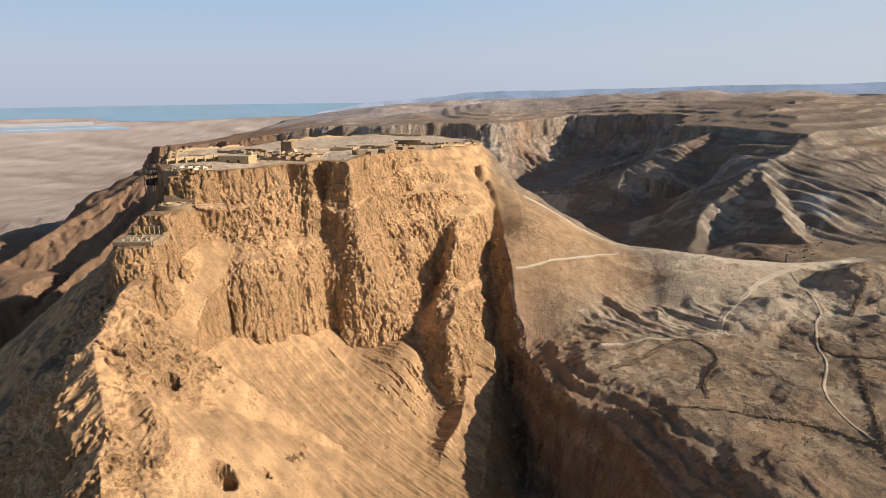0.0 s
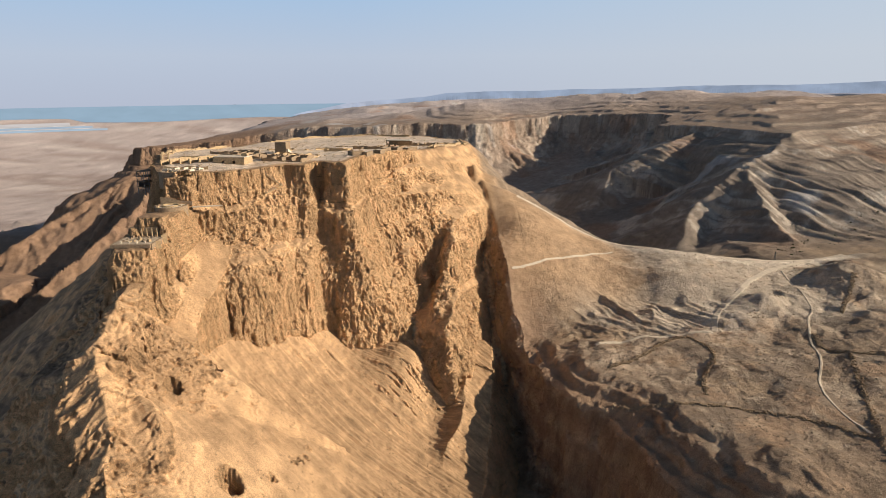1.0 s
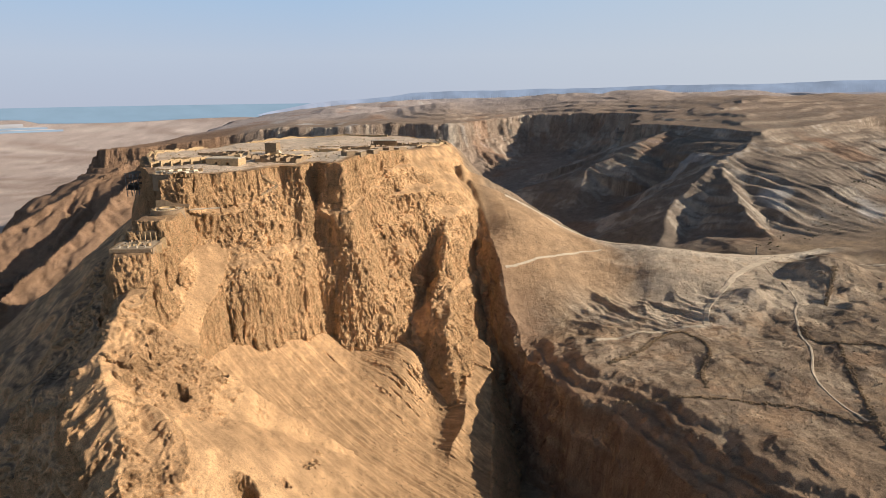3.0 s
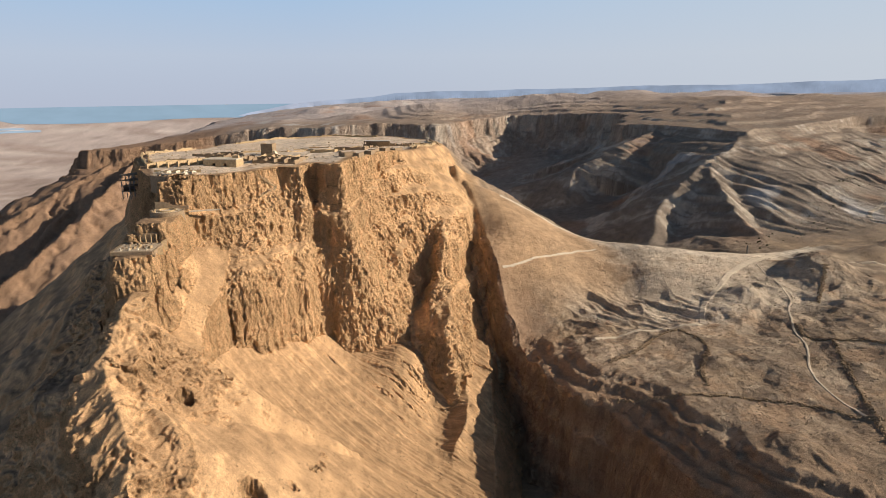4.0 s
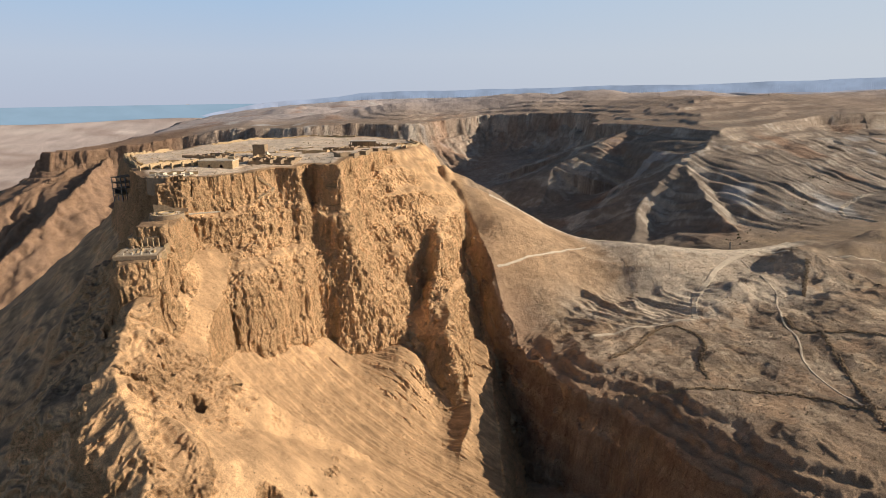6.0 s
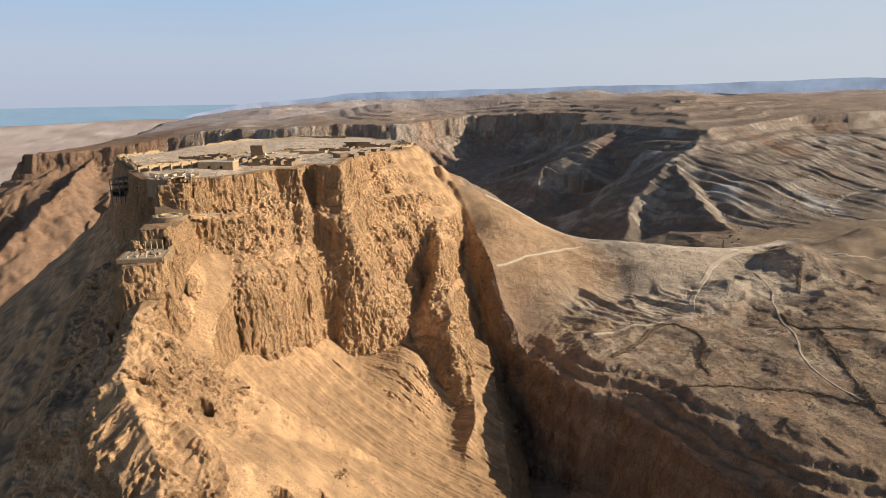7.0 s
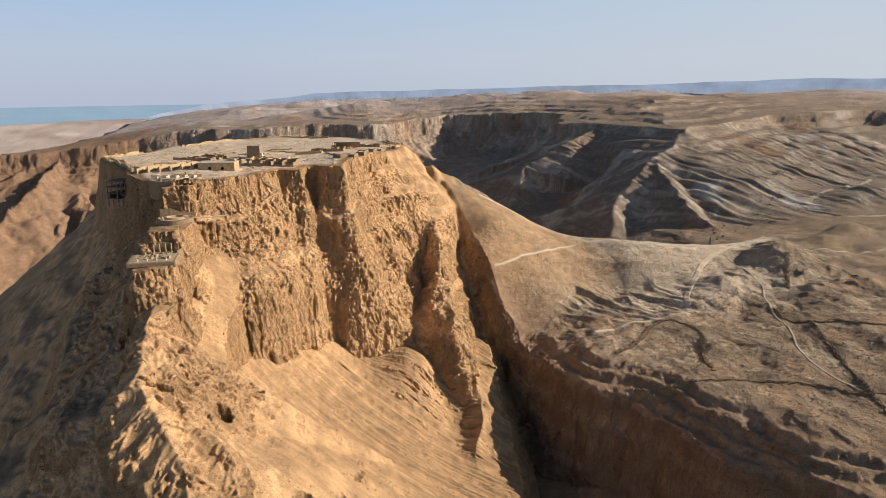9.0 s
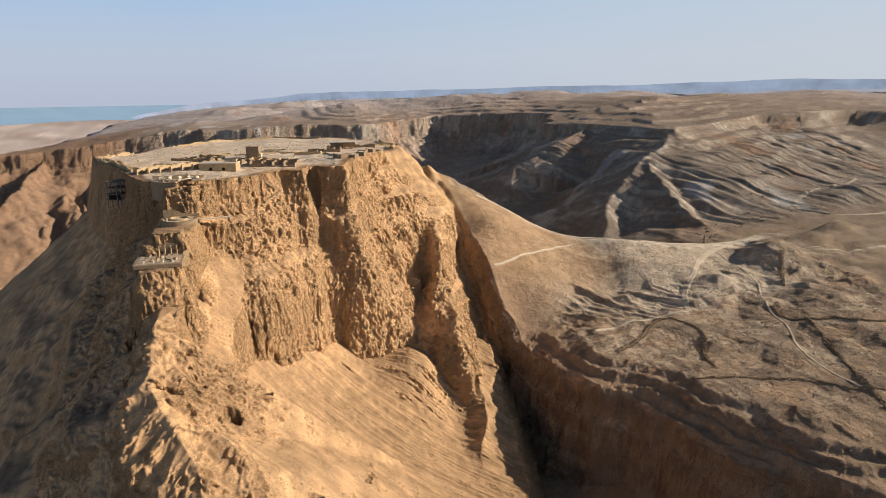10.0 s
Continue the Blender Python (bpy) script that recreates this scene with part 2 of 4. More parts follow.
    spur = spur + (1 - up) * smooth(45, 8, ds) * 1.3 * (ridged(wx, wy, 15, 3, 58, 0.5) - 0.7)
    spur = spur + crag(x, y) * (0.6 + 0.9 * (ridged(wx, wy, 10, 3, 56, 0.6) - 0.6) + 0.3 * (ridged(x, y, 3.6, 2, 55) - 0.6))
    spur = spur + np.where(ss > 0, smooth(8, 30, ds) * (2.6 * (ridged(wx, wy, 34, 4, 59, 0.6) - 0.7) + 1.6 * fbm(x, y, 60, 3, 60)), 0)
    # talus on the near side of the gorge, with a rib running down it
    u, v = x + 60, np.clip(y - 330, -60, None)
    scree = 120.5 - 0.555 * u + 0.20 * v - 0.0016 * u * v + 0.0016 * u * u + 0.0018 * v * v
    scree = scree - 0.30 * np.clip(270 - y, 0, None)
    rib, _, _, (zrib,) = along(wx, wy, [(22, 418, 130), (16, 395, 124), (13, 360, 110), (4, 327, 99), (-4, 300, 84), (-10, 250, 50)])
    scree = smax(scree, zrib - 0.55 * rib, 8)
    scree = scree + 21 * np.exp(-((x + 21) / 23) ** 2 - ((y - 382) / 24) ** 2)
    scree = scree + 0.9 * ridged(0.85 * y + 0.5 * x, 0.07 * (x - y), 13, 4, 51, 0.6) + 0.4 * fbm(x, y, 7, 3, 52)
    scree = np.where(ss < 0, np.minimum(scree, zs + 1 - 0.3 * ds), np.minimum(scree, zs) - 1.3 * ds)
    scree = scree - 1.6 * np.clip(x - np.interp(y, [150, 250, 299, 335, 372, 400], [-15, 5, 18, 25, 30, 34]), 0, None)
    scree = scree + crag(x, y) * (1.2 + 0.9 * (ridged(wx, wy, 10, 3, 56, 0.6) - 0.6) + 0.3 * (ridged(x, y, 3.6, 2, 55) - 0.6))
    scree = np.where((y < 520) & (x < 62), scree, -300)
    h = smax(h, scree, 3)
    gorge, _, _, (zg,) = along(wx, wy, [(34, 580, 230), (37, 545, 212), (39, 520, 192), (42, 480, 162), (42, 440, 129), (36, 402, 102), (35, 370, 76), (34, 340, 54), (28, 300, 34), (12, 250, 4), (0, 150, -50)])
    h = smax(h, zg - 0.6 * gorge + 0.8 * fbm(x, y, 6, 3, 53), 2)
    h = smax(h, spur, 2.5)
    # the mesa
    fl = 5.5 * grad2(x / 27, y / 27, 61) + 2.8 * (ridged(x, y, 15, 2, 62) - 0.6) + 0.8 * (ridged(x, y, 5.2, 2, 63) - 0.6)
    d, run = outside(x, y, RIM)
    dd = d + fl * smooth(-7, 5, d) * 0.45
    dt = d + smooth(-7, 5, d) * (2.6 * grad2(x / 22, y / 22, 61) + 1.3 * (ridged(x, y, 11, 2, 62) - 0.6) + 0.6 * (ridged(x, y, 4.6, 2, 63) - 0.6)) + 9 * smooth(-102, -74, x) * smooth(12, 30, d)
    axis, sa, _, _ = along(x, y, [(-152, 0), (-152, 372), (-130, 600), (-100, 1000)])
    left = smooth(-68, -84, x)
    right = smooth(-76, -12, x - 0.3 * (440 - y))
    # three tiers of cliff with scree benches between them
    pl = np.interp(dt, [0, 1.5, 4, 9, 10.5, 14.5, 18, 30, 38, 39.5, 42, 45, 60], [0, 12, 19, 22, 33, 40, 42, 51, 60, 76, 92, 104, 230])
    broken = np.interp(dt, [0, 2, 6, 12, 16, 28, 39, 41, 45, 60], [0, 9, 16, 27, 36, 50, 60, 88, 104, 230])
    pl = pl + (broken - pl) * 0.85 * np.exp(-((x + 101 + 6 * grad2(y / 17, x / 17, 19)) / 11) ** 2)
    pl = pl * (1 + 0.10 * grad2(x / 26, y / 26, 16))
    pm = np.interp(dd, [0, 2.5, 5, 8, 11, 20, 25, 40, 90], [0, 20, 28, 31, 50, 72, 106, 160, 400])
    pr = np.interp(dd, [0, 4, 9, 14, 21, 30, 38, 44, 52, 62, 72, 84, 110], [0, 16, 22, 36, 52, 62, 86, 98, 101, 107, 122, 134, 230])
    pf = np.interp(dd, [0, 4, 14, 20, 33, 45, 54, 58, 62, 67, 74, 82, 110], [0, 13, 22, 28, 42, 52, 63, 84, 93, 96, 112, 129, 230]) - 14 * smooth(480, 520, y)
    pr = np.clip(pr + (pf - pr) * np.maximum(smooth(-10, 12, x), smooth(444, 476, y)), 0, None)
    # hollows weathered into the wall above the ledge path
    for hx, hy, hr, deep in ((-2, 445, 6, 8), (8, 446, 4, 7), (-8, 461, 6, 6)):
        pr = pr + deep * smooth(1.2, 0.5, np.hypot(x - hx, y - hy) / hr + 0.2 * grad2(x / 4, y / 4, 68))
    pe = np.interp(dd, [0, 3, 10, 18, 50, 600], [0, 16, 44, 54, 80, 520])
    ps = np.interp(dd, [0, 10, 38, 60, 300], [0, 9, 42, 75, 320])
    drop = pm + (pl - pm) * left
    drop = drop + (pr - drop) * right
    south = smooth(600, 680, y)
    drop = drop + (ps - drop) * south
    drop = np.where(sa < 0, pe, drop)
    drop = drop + (0.95 + 0.7 * fbm(x, y, 30, 2, 66)) * np.sin(drop * 0.33 + 2.0 * grad2(x / 40, y / 40, 64)) * smooth(3, 12, drop) * smooth(130, 90, drop)
    mesa = np.where(dd <= 0, plateau_top(x, y), plateau_top(x, y) - drop)
    h = np.where(d < 260, smax(h, mesa, 1.5), h)
    # rock shelves that carry the palace terraces
    knob = 1.6 * (ridged(x, y, 7, 3, 54) - 0.6)
    for cx, cy, sx, sy, zt in ((-156.5, 325.5, 8.6, 9.0, 222.9), (-154.5, 343.5, 7.0, 8.0, 233.0), (-150.5, 356.0, 6.0, 6.0, 233.6)):
        q = np.hypot(np.clip(np.abs(x - cx) - sx, 0, None), np.clip(np.abs(y - cy) - sy, 0, None))
        h = np.where(q < 14, np.maximum(h, zt - 5.0 * np.clip(q + knob * smooth(0, 2, q), 0, None)), h)
    for cx, cy, cr, deep in CAVES if pits else ():
        h = h - deep * smooth(1.15, 0.8, np.hypot((x - cx) / cr, (y - cy) / cr + 0.12 * grad2(x / cr, y / cr, 65)))
    return h


def crag(x, y):
    """Where bare brown rock stands out of the scree round the caves."""
    u = ((x + 132) * 0.9 + (y - 285) * 0.4) / 22, ((y - 285) * 0.9 - (x + 132) * 0.4) / 20
    v = ((x + 128) / 12, (y - 240) / 16)
    r = np.minimum(np.hypot(*u), np.hypot(*v)) + 0.35 * fbm(x, y, 14, 3, 67)
    return smooth(1.05, 0.85, r)


def albedo(x, y, z, slope):
    """Base colour of soil and rock by landform, with stains, painted shade and painted haze."""
    c = np.empty(x.shape + (3,))
    n1, n2 = fbm(x, y, 70, 4, 71), fbm(x, y, 11, 3, 72)
    golden, sand = np.array((0.64, 0.412, 0.225)), np.array((0.395, 0.258, 0.145))
    grey, chalk, brown, plain = np.array((0.275, 0.212, 0.155)), np.array((0.58, 0.53, 0.46)), np.array((0.285, 0.235, 0.19)), np.array((0.47, 0.39, 0.35))
    dm, _ = outside(x, y, RIM)
    near = smooth(60, 40, x) * smooth(-700, -400, x) * smooth(1100, 1000, y)
    c[:] = grey
    steep = smooth(0.5, 1.3, slope)

    def mix(w, col):
        w = np.clip(w, 0, 1)[..., None]
        c[:] = c * (1 - w) + col * w
    n3 = fbm(x, y, 3.2, 3, 70)
    mix(0.6 * smooth(-0.2, 0.7, n1 + 0.35 * n2 + 0.3 * n3), np.array((0.275, 0.205, 0.14)))
    mix(0.4 * smooth(0.15, 0.5, fbm(x, y, 26, 4, 69) + 0.3 * n3), np.array((0.45, 0.33, 0.21)))
    open_field = smooth(60, 90, x) * smooth(560, 520, y) * smooth(420, 360, x)
    mix(0.75 * open_field * smooth(0.05, 0.45, fbm(x, y, 30, 4, 61) + 0.35 * n3), np.array((0.185, 0.142, 0.105)))
    mix(0.6 * open_field * smooth(0.2, 0.55, fbm(x, y, 17, 4, 62) + 0.3 * n3), np.array((0.50, 0.40, 0.29)))
    mix(near, sand)
    # spur flank facing away from the sun: shade painted as darker soil
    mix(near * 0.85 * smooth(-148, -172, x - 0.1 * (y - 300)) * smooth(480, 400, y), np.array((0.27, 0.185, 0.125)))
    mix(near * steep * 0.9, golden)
    mix(near * 0.6 * crag(x, y), np.array((0.42, 0.265, 0.145)))
    lipd, lips, _, _ = along(x, y, LIP)
    rimward = np.where(lips > 0, 1.0, smooth(38, 6, lipd + 12 * n2)) * smooth(44, 54, x) * smooth(505, 470, y)
    mix(0.8 * rimward, np.array((0.36, 0.24, 0.155)))
    mix(rimward * steep, np.array((0.39, 0.265, 0.175)))
    # near right slope: its dimness under grazing sun painted as darker soil
    mix(0.8 * smooth(115, 160, x) * smooth(285, 240, y) * smooth(500, 400, x), np.array((0.26, 0.19, 0.13)))
    mix(0.5 * smooth(95, 110, x) * smooth(0.1, 0.6, fbm(x, y, 34, 4, 68) + 0.3 * n3) * smooth(520, 480, y) * smooth(400, 330, x), np.array((0.40, 0.265, 0.165)))
    mix(0.8 * np.exp(-((x - 118) / 26) ** 2 - ((y - 362) / 22) ** 2) * smooth(-0.5, 0.2, n2), np.array((0.60, 0.47, 0.34)))
    mix(0.8 * np.exp(-((x - 190) / 26) ** 2 - ((y - 415) / 34) ** 2) * smooth(-0.5, 0.2, n2), np.array((0.60, 0.53, 0.43)))
    mix(rimward * steep * smooth(0.1, 0.9, np.sin(z * 0.42 + 1.6 * n1 + 0.6 * n2)), np.array((0.45, 0.32, 0.21)))
    mix(rimward * steep * 0.6 * smooth(0.1, 0.5, n2 + 0.6 * n3), np.array((0.24, 0.15, 0.10)))
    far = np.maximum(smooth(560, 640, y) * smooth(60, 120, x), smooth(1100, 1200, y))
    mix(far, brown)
    # paler and greyer with distance: haze put into the ground colour
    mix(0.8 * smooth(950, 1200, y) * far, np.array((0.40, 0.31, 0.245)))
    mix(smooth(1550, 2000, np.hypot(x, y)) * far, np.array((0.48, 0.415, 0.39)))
    mix(0.75 * far * smooth(0.35, 0.12, slope) * smooth(190, 205, z) * smooth(1750, 1400, np.hypot(x, y)) * smooth(-0.7, 0.1, n1 + 0.5 * n2), np.array((0.235, 0.175, 0.13)))
    mix(0.55 * far * smooth(0.2, 0.8, n1 + 0.5 * n2) * smooth(0.25, 0.6, slope), chalk)
    band = np.sin(z * 0.85 + 2.2 * n1 + 0.8 * n2) + 0.7 * np.sin(z * 1.9 + 3 * n1)
    beds = 0.3 + 0.7 * smooth(200, 216, z)
    mix(0.5 * beds * far * smooth(0.2, 1.2, band) * smooth(0.15, 0.5, slope), np.array((0.45, 0.37, 0.28)))
    mix(0.35 * beds * far * smooth(0.2, 1.2, -band) * smooth(0.15, 0.5, slope), np.array((0.20, 0.15, 0.11)))
    lean = 0.87 * x + 0.49 * y + 5 * fbm(x, y, 70, 2, 23)
    mix(0.6 * far * smooth(0.1, 0.6, grad2(lean / 11, (0.49 * x - 0.87 * y) / 150, 77) + 0.6 * grad2(lean / 4.5, (0.49 * x - 0.87 * y) / 90, 79) + 0.4 * n1) * smooth(225, 205, z) * smooth(0.2, 0.5, slope), np.array((0.50, 0.44, 0.36)))
    mix(0.8 * far * smooth(0.55, 0.8, fbm(x, y, 90, 3, 78)) * smooth(222, 205, z) * smooth(140, 165, z), np.array((0.52, 0.50, 0.48)))
    mix(0.5 * far * smooth(0.35, 0.7, fbm(x, y, 130, 3, 79)) * smooth(235, 215, z), np.array((0.36, 0.21, 0.13)))
    r = np.hypot(x, y)
    foot = smooth(-330, -420, x) * smooth(-195, -150, z) * smooth(2000, 1700, r)
    mix(foot, np.array((0.33, 0.215, 0.14)))
    mix(foot * 0.5 * smooth(0.0, 0.6, n1 + n2), np.array((0.21, 0.14, 0.10)))
    east = smooth(-400, -700, x) * np.maximum(smooth(-150, -185, z), smooth(1800, 2200, r) * smooth(160, 100, z))
    mix(east, plain)
    mix(0.7 * east * smooth(0.0, 0.5, fbm(x * 0.5, y * 2.5, 500, 6, 75)), np.array((0.35, 0.27, 0.23)))
    mix(0.4 * east * smooth(0.3, 0.6, fbm(x, y * 4, 500, 5, 76)), np.array((0.68, 0.60, 0.53)))
    mix(smooth(-3, -8, dm) * 0.9 * (1 - 0.4 * smooth(0.1, 0.5, n1 + 0.5 * n2)), np.array((0.74, 0.62, 0.49)))
    yc = np.interp(x, CREST[:, 0], CREST[:, 1])
    mix(1.0 * smooth(13, 3, np.abs(y - yc + 2) + 3 * n2) * smooth(60, 100, x) * smooth(370, 330, x), np.array((0.66, 0.58, 0.47)))
    saddle = smooth(380, 410, y) * smooth(520, 490, y) * smooth(90, 110, x) * smooth(330, 280, x)
    mix(0.65 * saddle * smooth(0.7, -0.1, n1 + 0.4 * n2), np.array((0.60, 0.51, 0.40)))
    mix(0.85 * smooth(420, 470, y) * smooth(45, 60, x) * smooth(170, 130, x) * smooth(570, 550, y), np.array((0.44, 0.295, 0.175)))
    c *= (1 + 0.14 * n1 + 0.12 * n2 + 0.10 * n3)[..., None]
    streak = grad2((0.85 * y + 0.5 * x) / 3.2, (x - y) / 60, 73) + 0.6 * grad2((0.85 * y + 0.5 * x) / 1.2, (x - y) / 40, 74)
    c *= (1 + 0.2 * streak * near * smooth(450, 400, y) * (1 - steep))[..., None]
    return np.concatenate([np.clip(c, 0.02, 0.85), np.clip(0.2 + 0.25 * smooth(60, 75, x) + 0.2 * crag(x, y) + 0.8 * smooth(1.0, 1.6, slope), 0, 1)[..., None]], -1)


# ---- materials ----
def material(name, color, rough=0.9, metal=0.0):
    m = bpy.data.materials.new(name)
    m.use_nodes = True
    b = m.node_tree.nodes["Principled BSDF"]
    b.inputs["Base Color"].default_value = (*color, 1)
    b.inputs["Roughness"].default_value = rough
    b.inputs["Metallic"].default_value = metal
    b.inputs["Specular IOR Level"].default_value = 0.15
    return m


def node(m, kind, **values):
    n = m.node_tree.nodes.new(kind)
    for k, v in values.items():
        n.inputs[k].default_value = v
    return n


def rock(name, bump=1.0):
    """Desert rock and soil: the mesh's own colour with grain, pebbles and relief."""
    m = material(name, (0.4, 0.3, 0.2), 0.95)
    ln, bs = m.node_tree.links.new, m.node_tree.nodes["Principled BSDF"]
    tint = node(m, "ShaderNodeAttribute")
    tint.attribute_name = "tint"
    where = node(m, "ShaderNodeTexCoord")
    fine = node(m, "ShaderNodeTexNoise", Scale=0.55, Detail=8.0, Roughness=0.72)
    grain = node(m, "ShaderNodeTexNoise", Scale=1.7, Detail=6.0, Roughness=0.7)
    wide = node(m, "ShaderNodeTexNoise", Scale=0.12, Detail=6.0, Roughness=0.6)
    for n in (fine, wide, grain):
        ln(where.outputs["Object"], n.inputs["Vector"])
    ramp = node(m, "ShaderNodeMapRange")
    ramp.inputs["From Min"].default_value, ramp.inputs["From Max"].default_value = 0.3, 0.7
    ramp.inputs["To Min"].default_value, ramp.inputs["To Max"].default_value = 0.60, 1.36
    ln(grain.outputs["Fac"], ramp.inputs["Value"])
    ramp2 = node(m, "ShaderNodeMapRange")
    ramp2.inputs["From Min"].default_value, ramp2.inputs["From Max"].default_value = 0.3, 0.7
    ramp2.inputs["To Min"].default_value, ramp2.inputs["To Max"].default_value = 0.85, 1.13
    ln(wide.outputs["Fac"], ramp2.inputs["Value"])
    mul = node(m, "ShaderNodeMath")
    mul.operation = "MULTIPLY"
    ln(ramp.outputs[0], mul.inputs[0])
    ln(ramp2.outputs[0], mul.inputs[1])
    sc = node(m, "ShaderNodeVectorMath")
    sc.operation = "SCALE"
    ln(tint.outputs["Color"], sc.inputs[0])
    ln(mul.outputs[0], sc.inputs["Scale"])
    stretch = node(m, "ShaderNodeMapping")
    stretch.inputs["Scale"].default_value = (1.0, 1.0, 0.28)
    ln(where.outputs["Object"], stretch.inputs["Vector"])
    crack = node(m, "ShaderNodeTexNoise", Scale=0.42, Detail=9.0, Roughness=0.75)
    ln(stretch.outputs[0], crack.inputs["Vector"])
    dark = node(m, "ShaderNodeMapRange")
    for key, v in (("From Min", 0.30), ("From Max", 0.41), ("To Min", 0.42), ("To Max", 1.24)):
        dark.inputs[key].default_value = v
    beds = node(m, "ShaderNodeMapping")
    beds.inputs["Scale"].default_value = (0.22, 0.22, 1.5)
    ln(where.outputs["Object"], beds.inputs["Vector"])
    strata = node(m, "ShaderNodeTexNoise", Scale=0.38, Detail=8.0, Roughness=0.7)
    ln(beds.outputs[0], strata.inputs["Vector"])
    least = node(m, "ShaderNodeMath")
    least.operation = "MINIMUM"
    ln(crack.outputs["Fac"], least.inputs[0])
    ln(strata.outputs["Fac"], least.inputs[1])
    ln(least.outputs[0], dark.inputs["Value"])
    only = node(m, "ShaderNodeMix")
    only.inputs[2].default_value = 1.0
    ln(tint.outputs["Alpha"], only.inputs[0])
    ln(dark.outputs[0], only.inputs[3])
    sc2 = node(m, "ShaderNodeVectorMath")
    sc2.operation = "SCALE"
    ln(sc.outputs[0], sc2.inputs[0])
    ln(only.outputs[0], sc2.inputs["Scale"])
    ln(sc2.outputs[0], bs.inputs["Base Color"])
    bp = node(m, "ShaderNodeBump", Strength=1.0, Distance=2.6 * bump)
    ln(tint.outputs["Alpha"], bp.inputs["Strength"])
    both = node(m, "ShaderNodeMath")
    ln(fine.outputs["Fac"], both.inputs[0])
    cut = node(m, "ShaderNodeMath")
    ln(least.outputs[0], cut.inputs[0])
    ln(crack.outputs["Fac"], cut.inputs[1])
    ln(cut.outputs[0], both.inputs[1])
    ln(both.outputs[0], bp.inputs["Height"])
    ln(bp.outputs[0], bs.inputs["Normal"])
    return m


ROCK = rock("desert_rock")


def glow(name, color, strength=1.0):
    m = bpy.data.materials.new(name)
    m.use_nodes = True
    t = m.node_tree
    t.nodes.remove(t.nodes["Principled BSDF"])
    e = t.nodes.new("ShaderNodeEmission")
    e.inputs["Color"].default_value, e.inputs["Strength"].default_value = (*color, 1), strength
    t.links.new(e.outputs[0], t.nodes["Material Output"].inputs["Surface"])
    return m


# ---- terrain sheets ----
def sheet(xs, ys, keep=None, sink=0.0, relief=0.0, follow=False):
    """Vertices, quads and colours of the terrain over a grid of lines; follow: rows spaced along the fall of the ground, closer on cliffs."""
    X, Y = np.meshgrid(xs, ys, indexing="ij")
    Z = None if follow else np.asarray(height(X, Y), float)
    if follow:
        step = np.hypot(np.diff(Y, axis=1), 0.75 * np.diff(height(X, Y, False), axis=1))
        run = np.concatenate([np.zeros((len(xs), 1)), np.cumsum(step, axis=1)], 1)
        run = sum(np.take(run, np.clip(np.arange(len(xs)) + k, 0, len(xs) - 1), axis=0) for k in range(-6, 7)) / 13
        even = np.linspace(0, 1, int(len(ys) * 1.25))
        Y = np.stack([np.interp(even * r[-1], r, ys) for r in run])
        X = np.repeat(xs[:, None], len(even), 1)
        Z = np.asarray(height(X, Y), float)
        gy = np.gradient(Z, axis=1) / np.clip(np.gradient(Y, axis=1), 0.02, None)
        gx = (np.gradient(Z, axis=0) - gy * np.gradient(Y, axis=0)) / np.gradient(X, axis=0)
    else:
        gx, gy = np.gradient(Z, xs, axis=0), np.gradient(Z, ys, axis=1)
    slope = np.hypot(gx, gy)
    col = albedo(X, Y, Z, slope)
    if relief:
        n = 1 / np.sqrt(1 + slope ** 2)
        steep = smooth(0.95, 1.5, slope)
        off = 3.0 * (0.3 - np.abs(value3(X / 15, Y / 15, Z / 17, 86))) * smooth(-60, -30, X) + 2.0 * value3(X / 12, Y / 12, Z / 14, 80)
        off = off + 1.7 * (0.35 - np.abs(value3(X / 3.6, Y / 3.6, Z / 9, 81))) + 1.7 * (0.35 - np.abs(value3(X / 1.7, Y / 1.7, Z / 4.2, 82))) + 1.0 * (0.3 - np.abs(value3(X / 6, Y / 6, Z / 2.4, 87))) + 0.9 * value3(X / 1.1, Y / 1.1, Z / 1.3, 83)
        off = relief * (steep * off + 0.16 * (1 - steep) * (value3(X / 3, Y / 3, Z / 3, 84) + 0.8 * value3(X / 1.2, Y / 1.2, Z / 1.2, 85)))
        X, Y, Z = X - gx * n * off, Y - gy * n * off, Z + n * off
    if sink:
        edge = np.zeros(Z.shape)
        edge[0, :] = edge[-1, :] = edge[:, 0] = edge[:, -1] = sink
        Z = Z - edge
    i = np.arange(X.size).reshape(X.shape)
    q = np.stack([i[:-1, :-1], i[1:, :-1], i[1:, 1:], i[:-1, 1:]], -1)
    if keep is not None:
        cx, cy = np.meshgrid((xs[:-1] + xs[1:]) / 2, (ys[:-1] + ys[1:]) / 2, indexing="ij")
        q = q[keep(cx, cy)]
    return np.stack([X, Y, Z], -1).reshape(-1, 3), q.reshape(-1, 4), col.reshape(-1, 4)


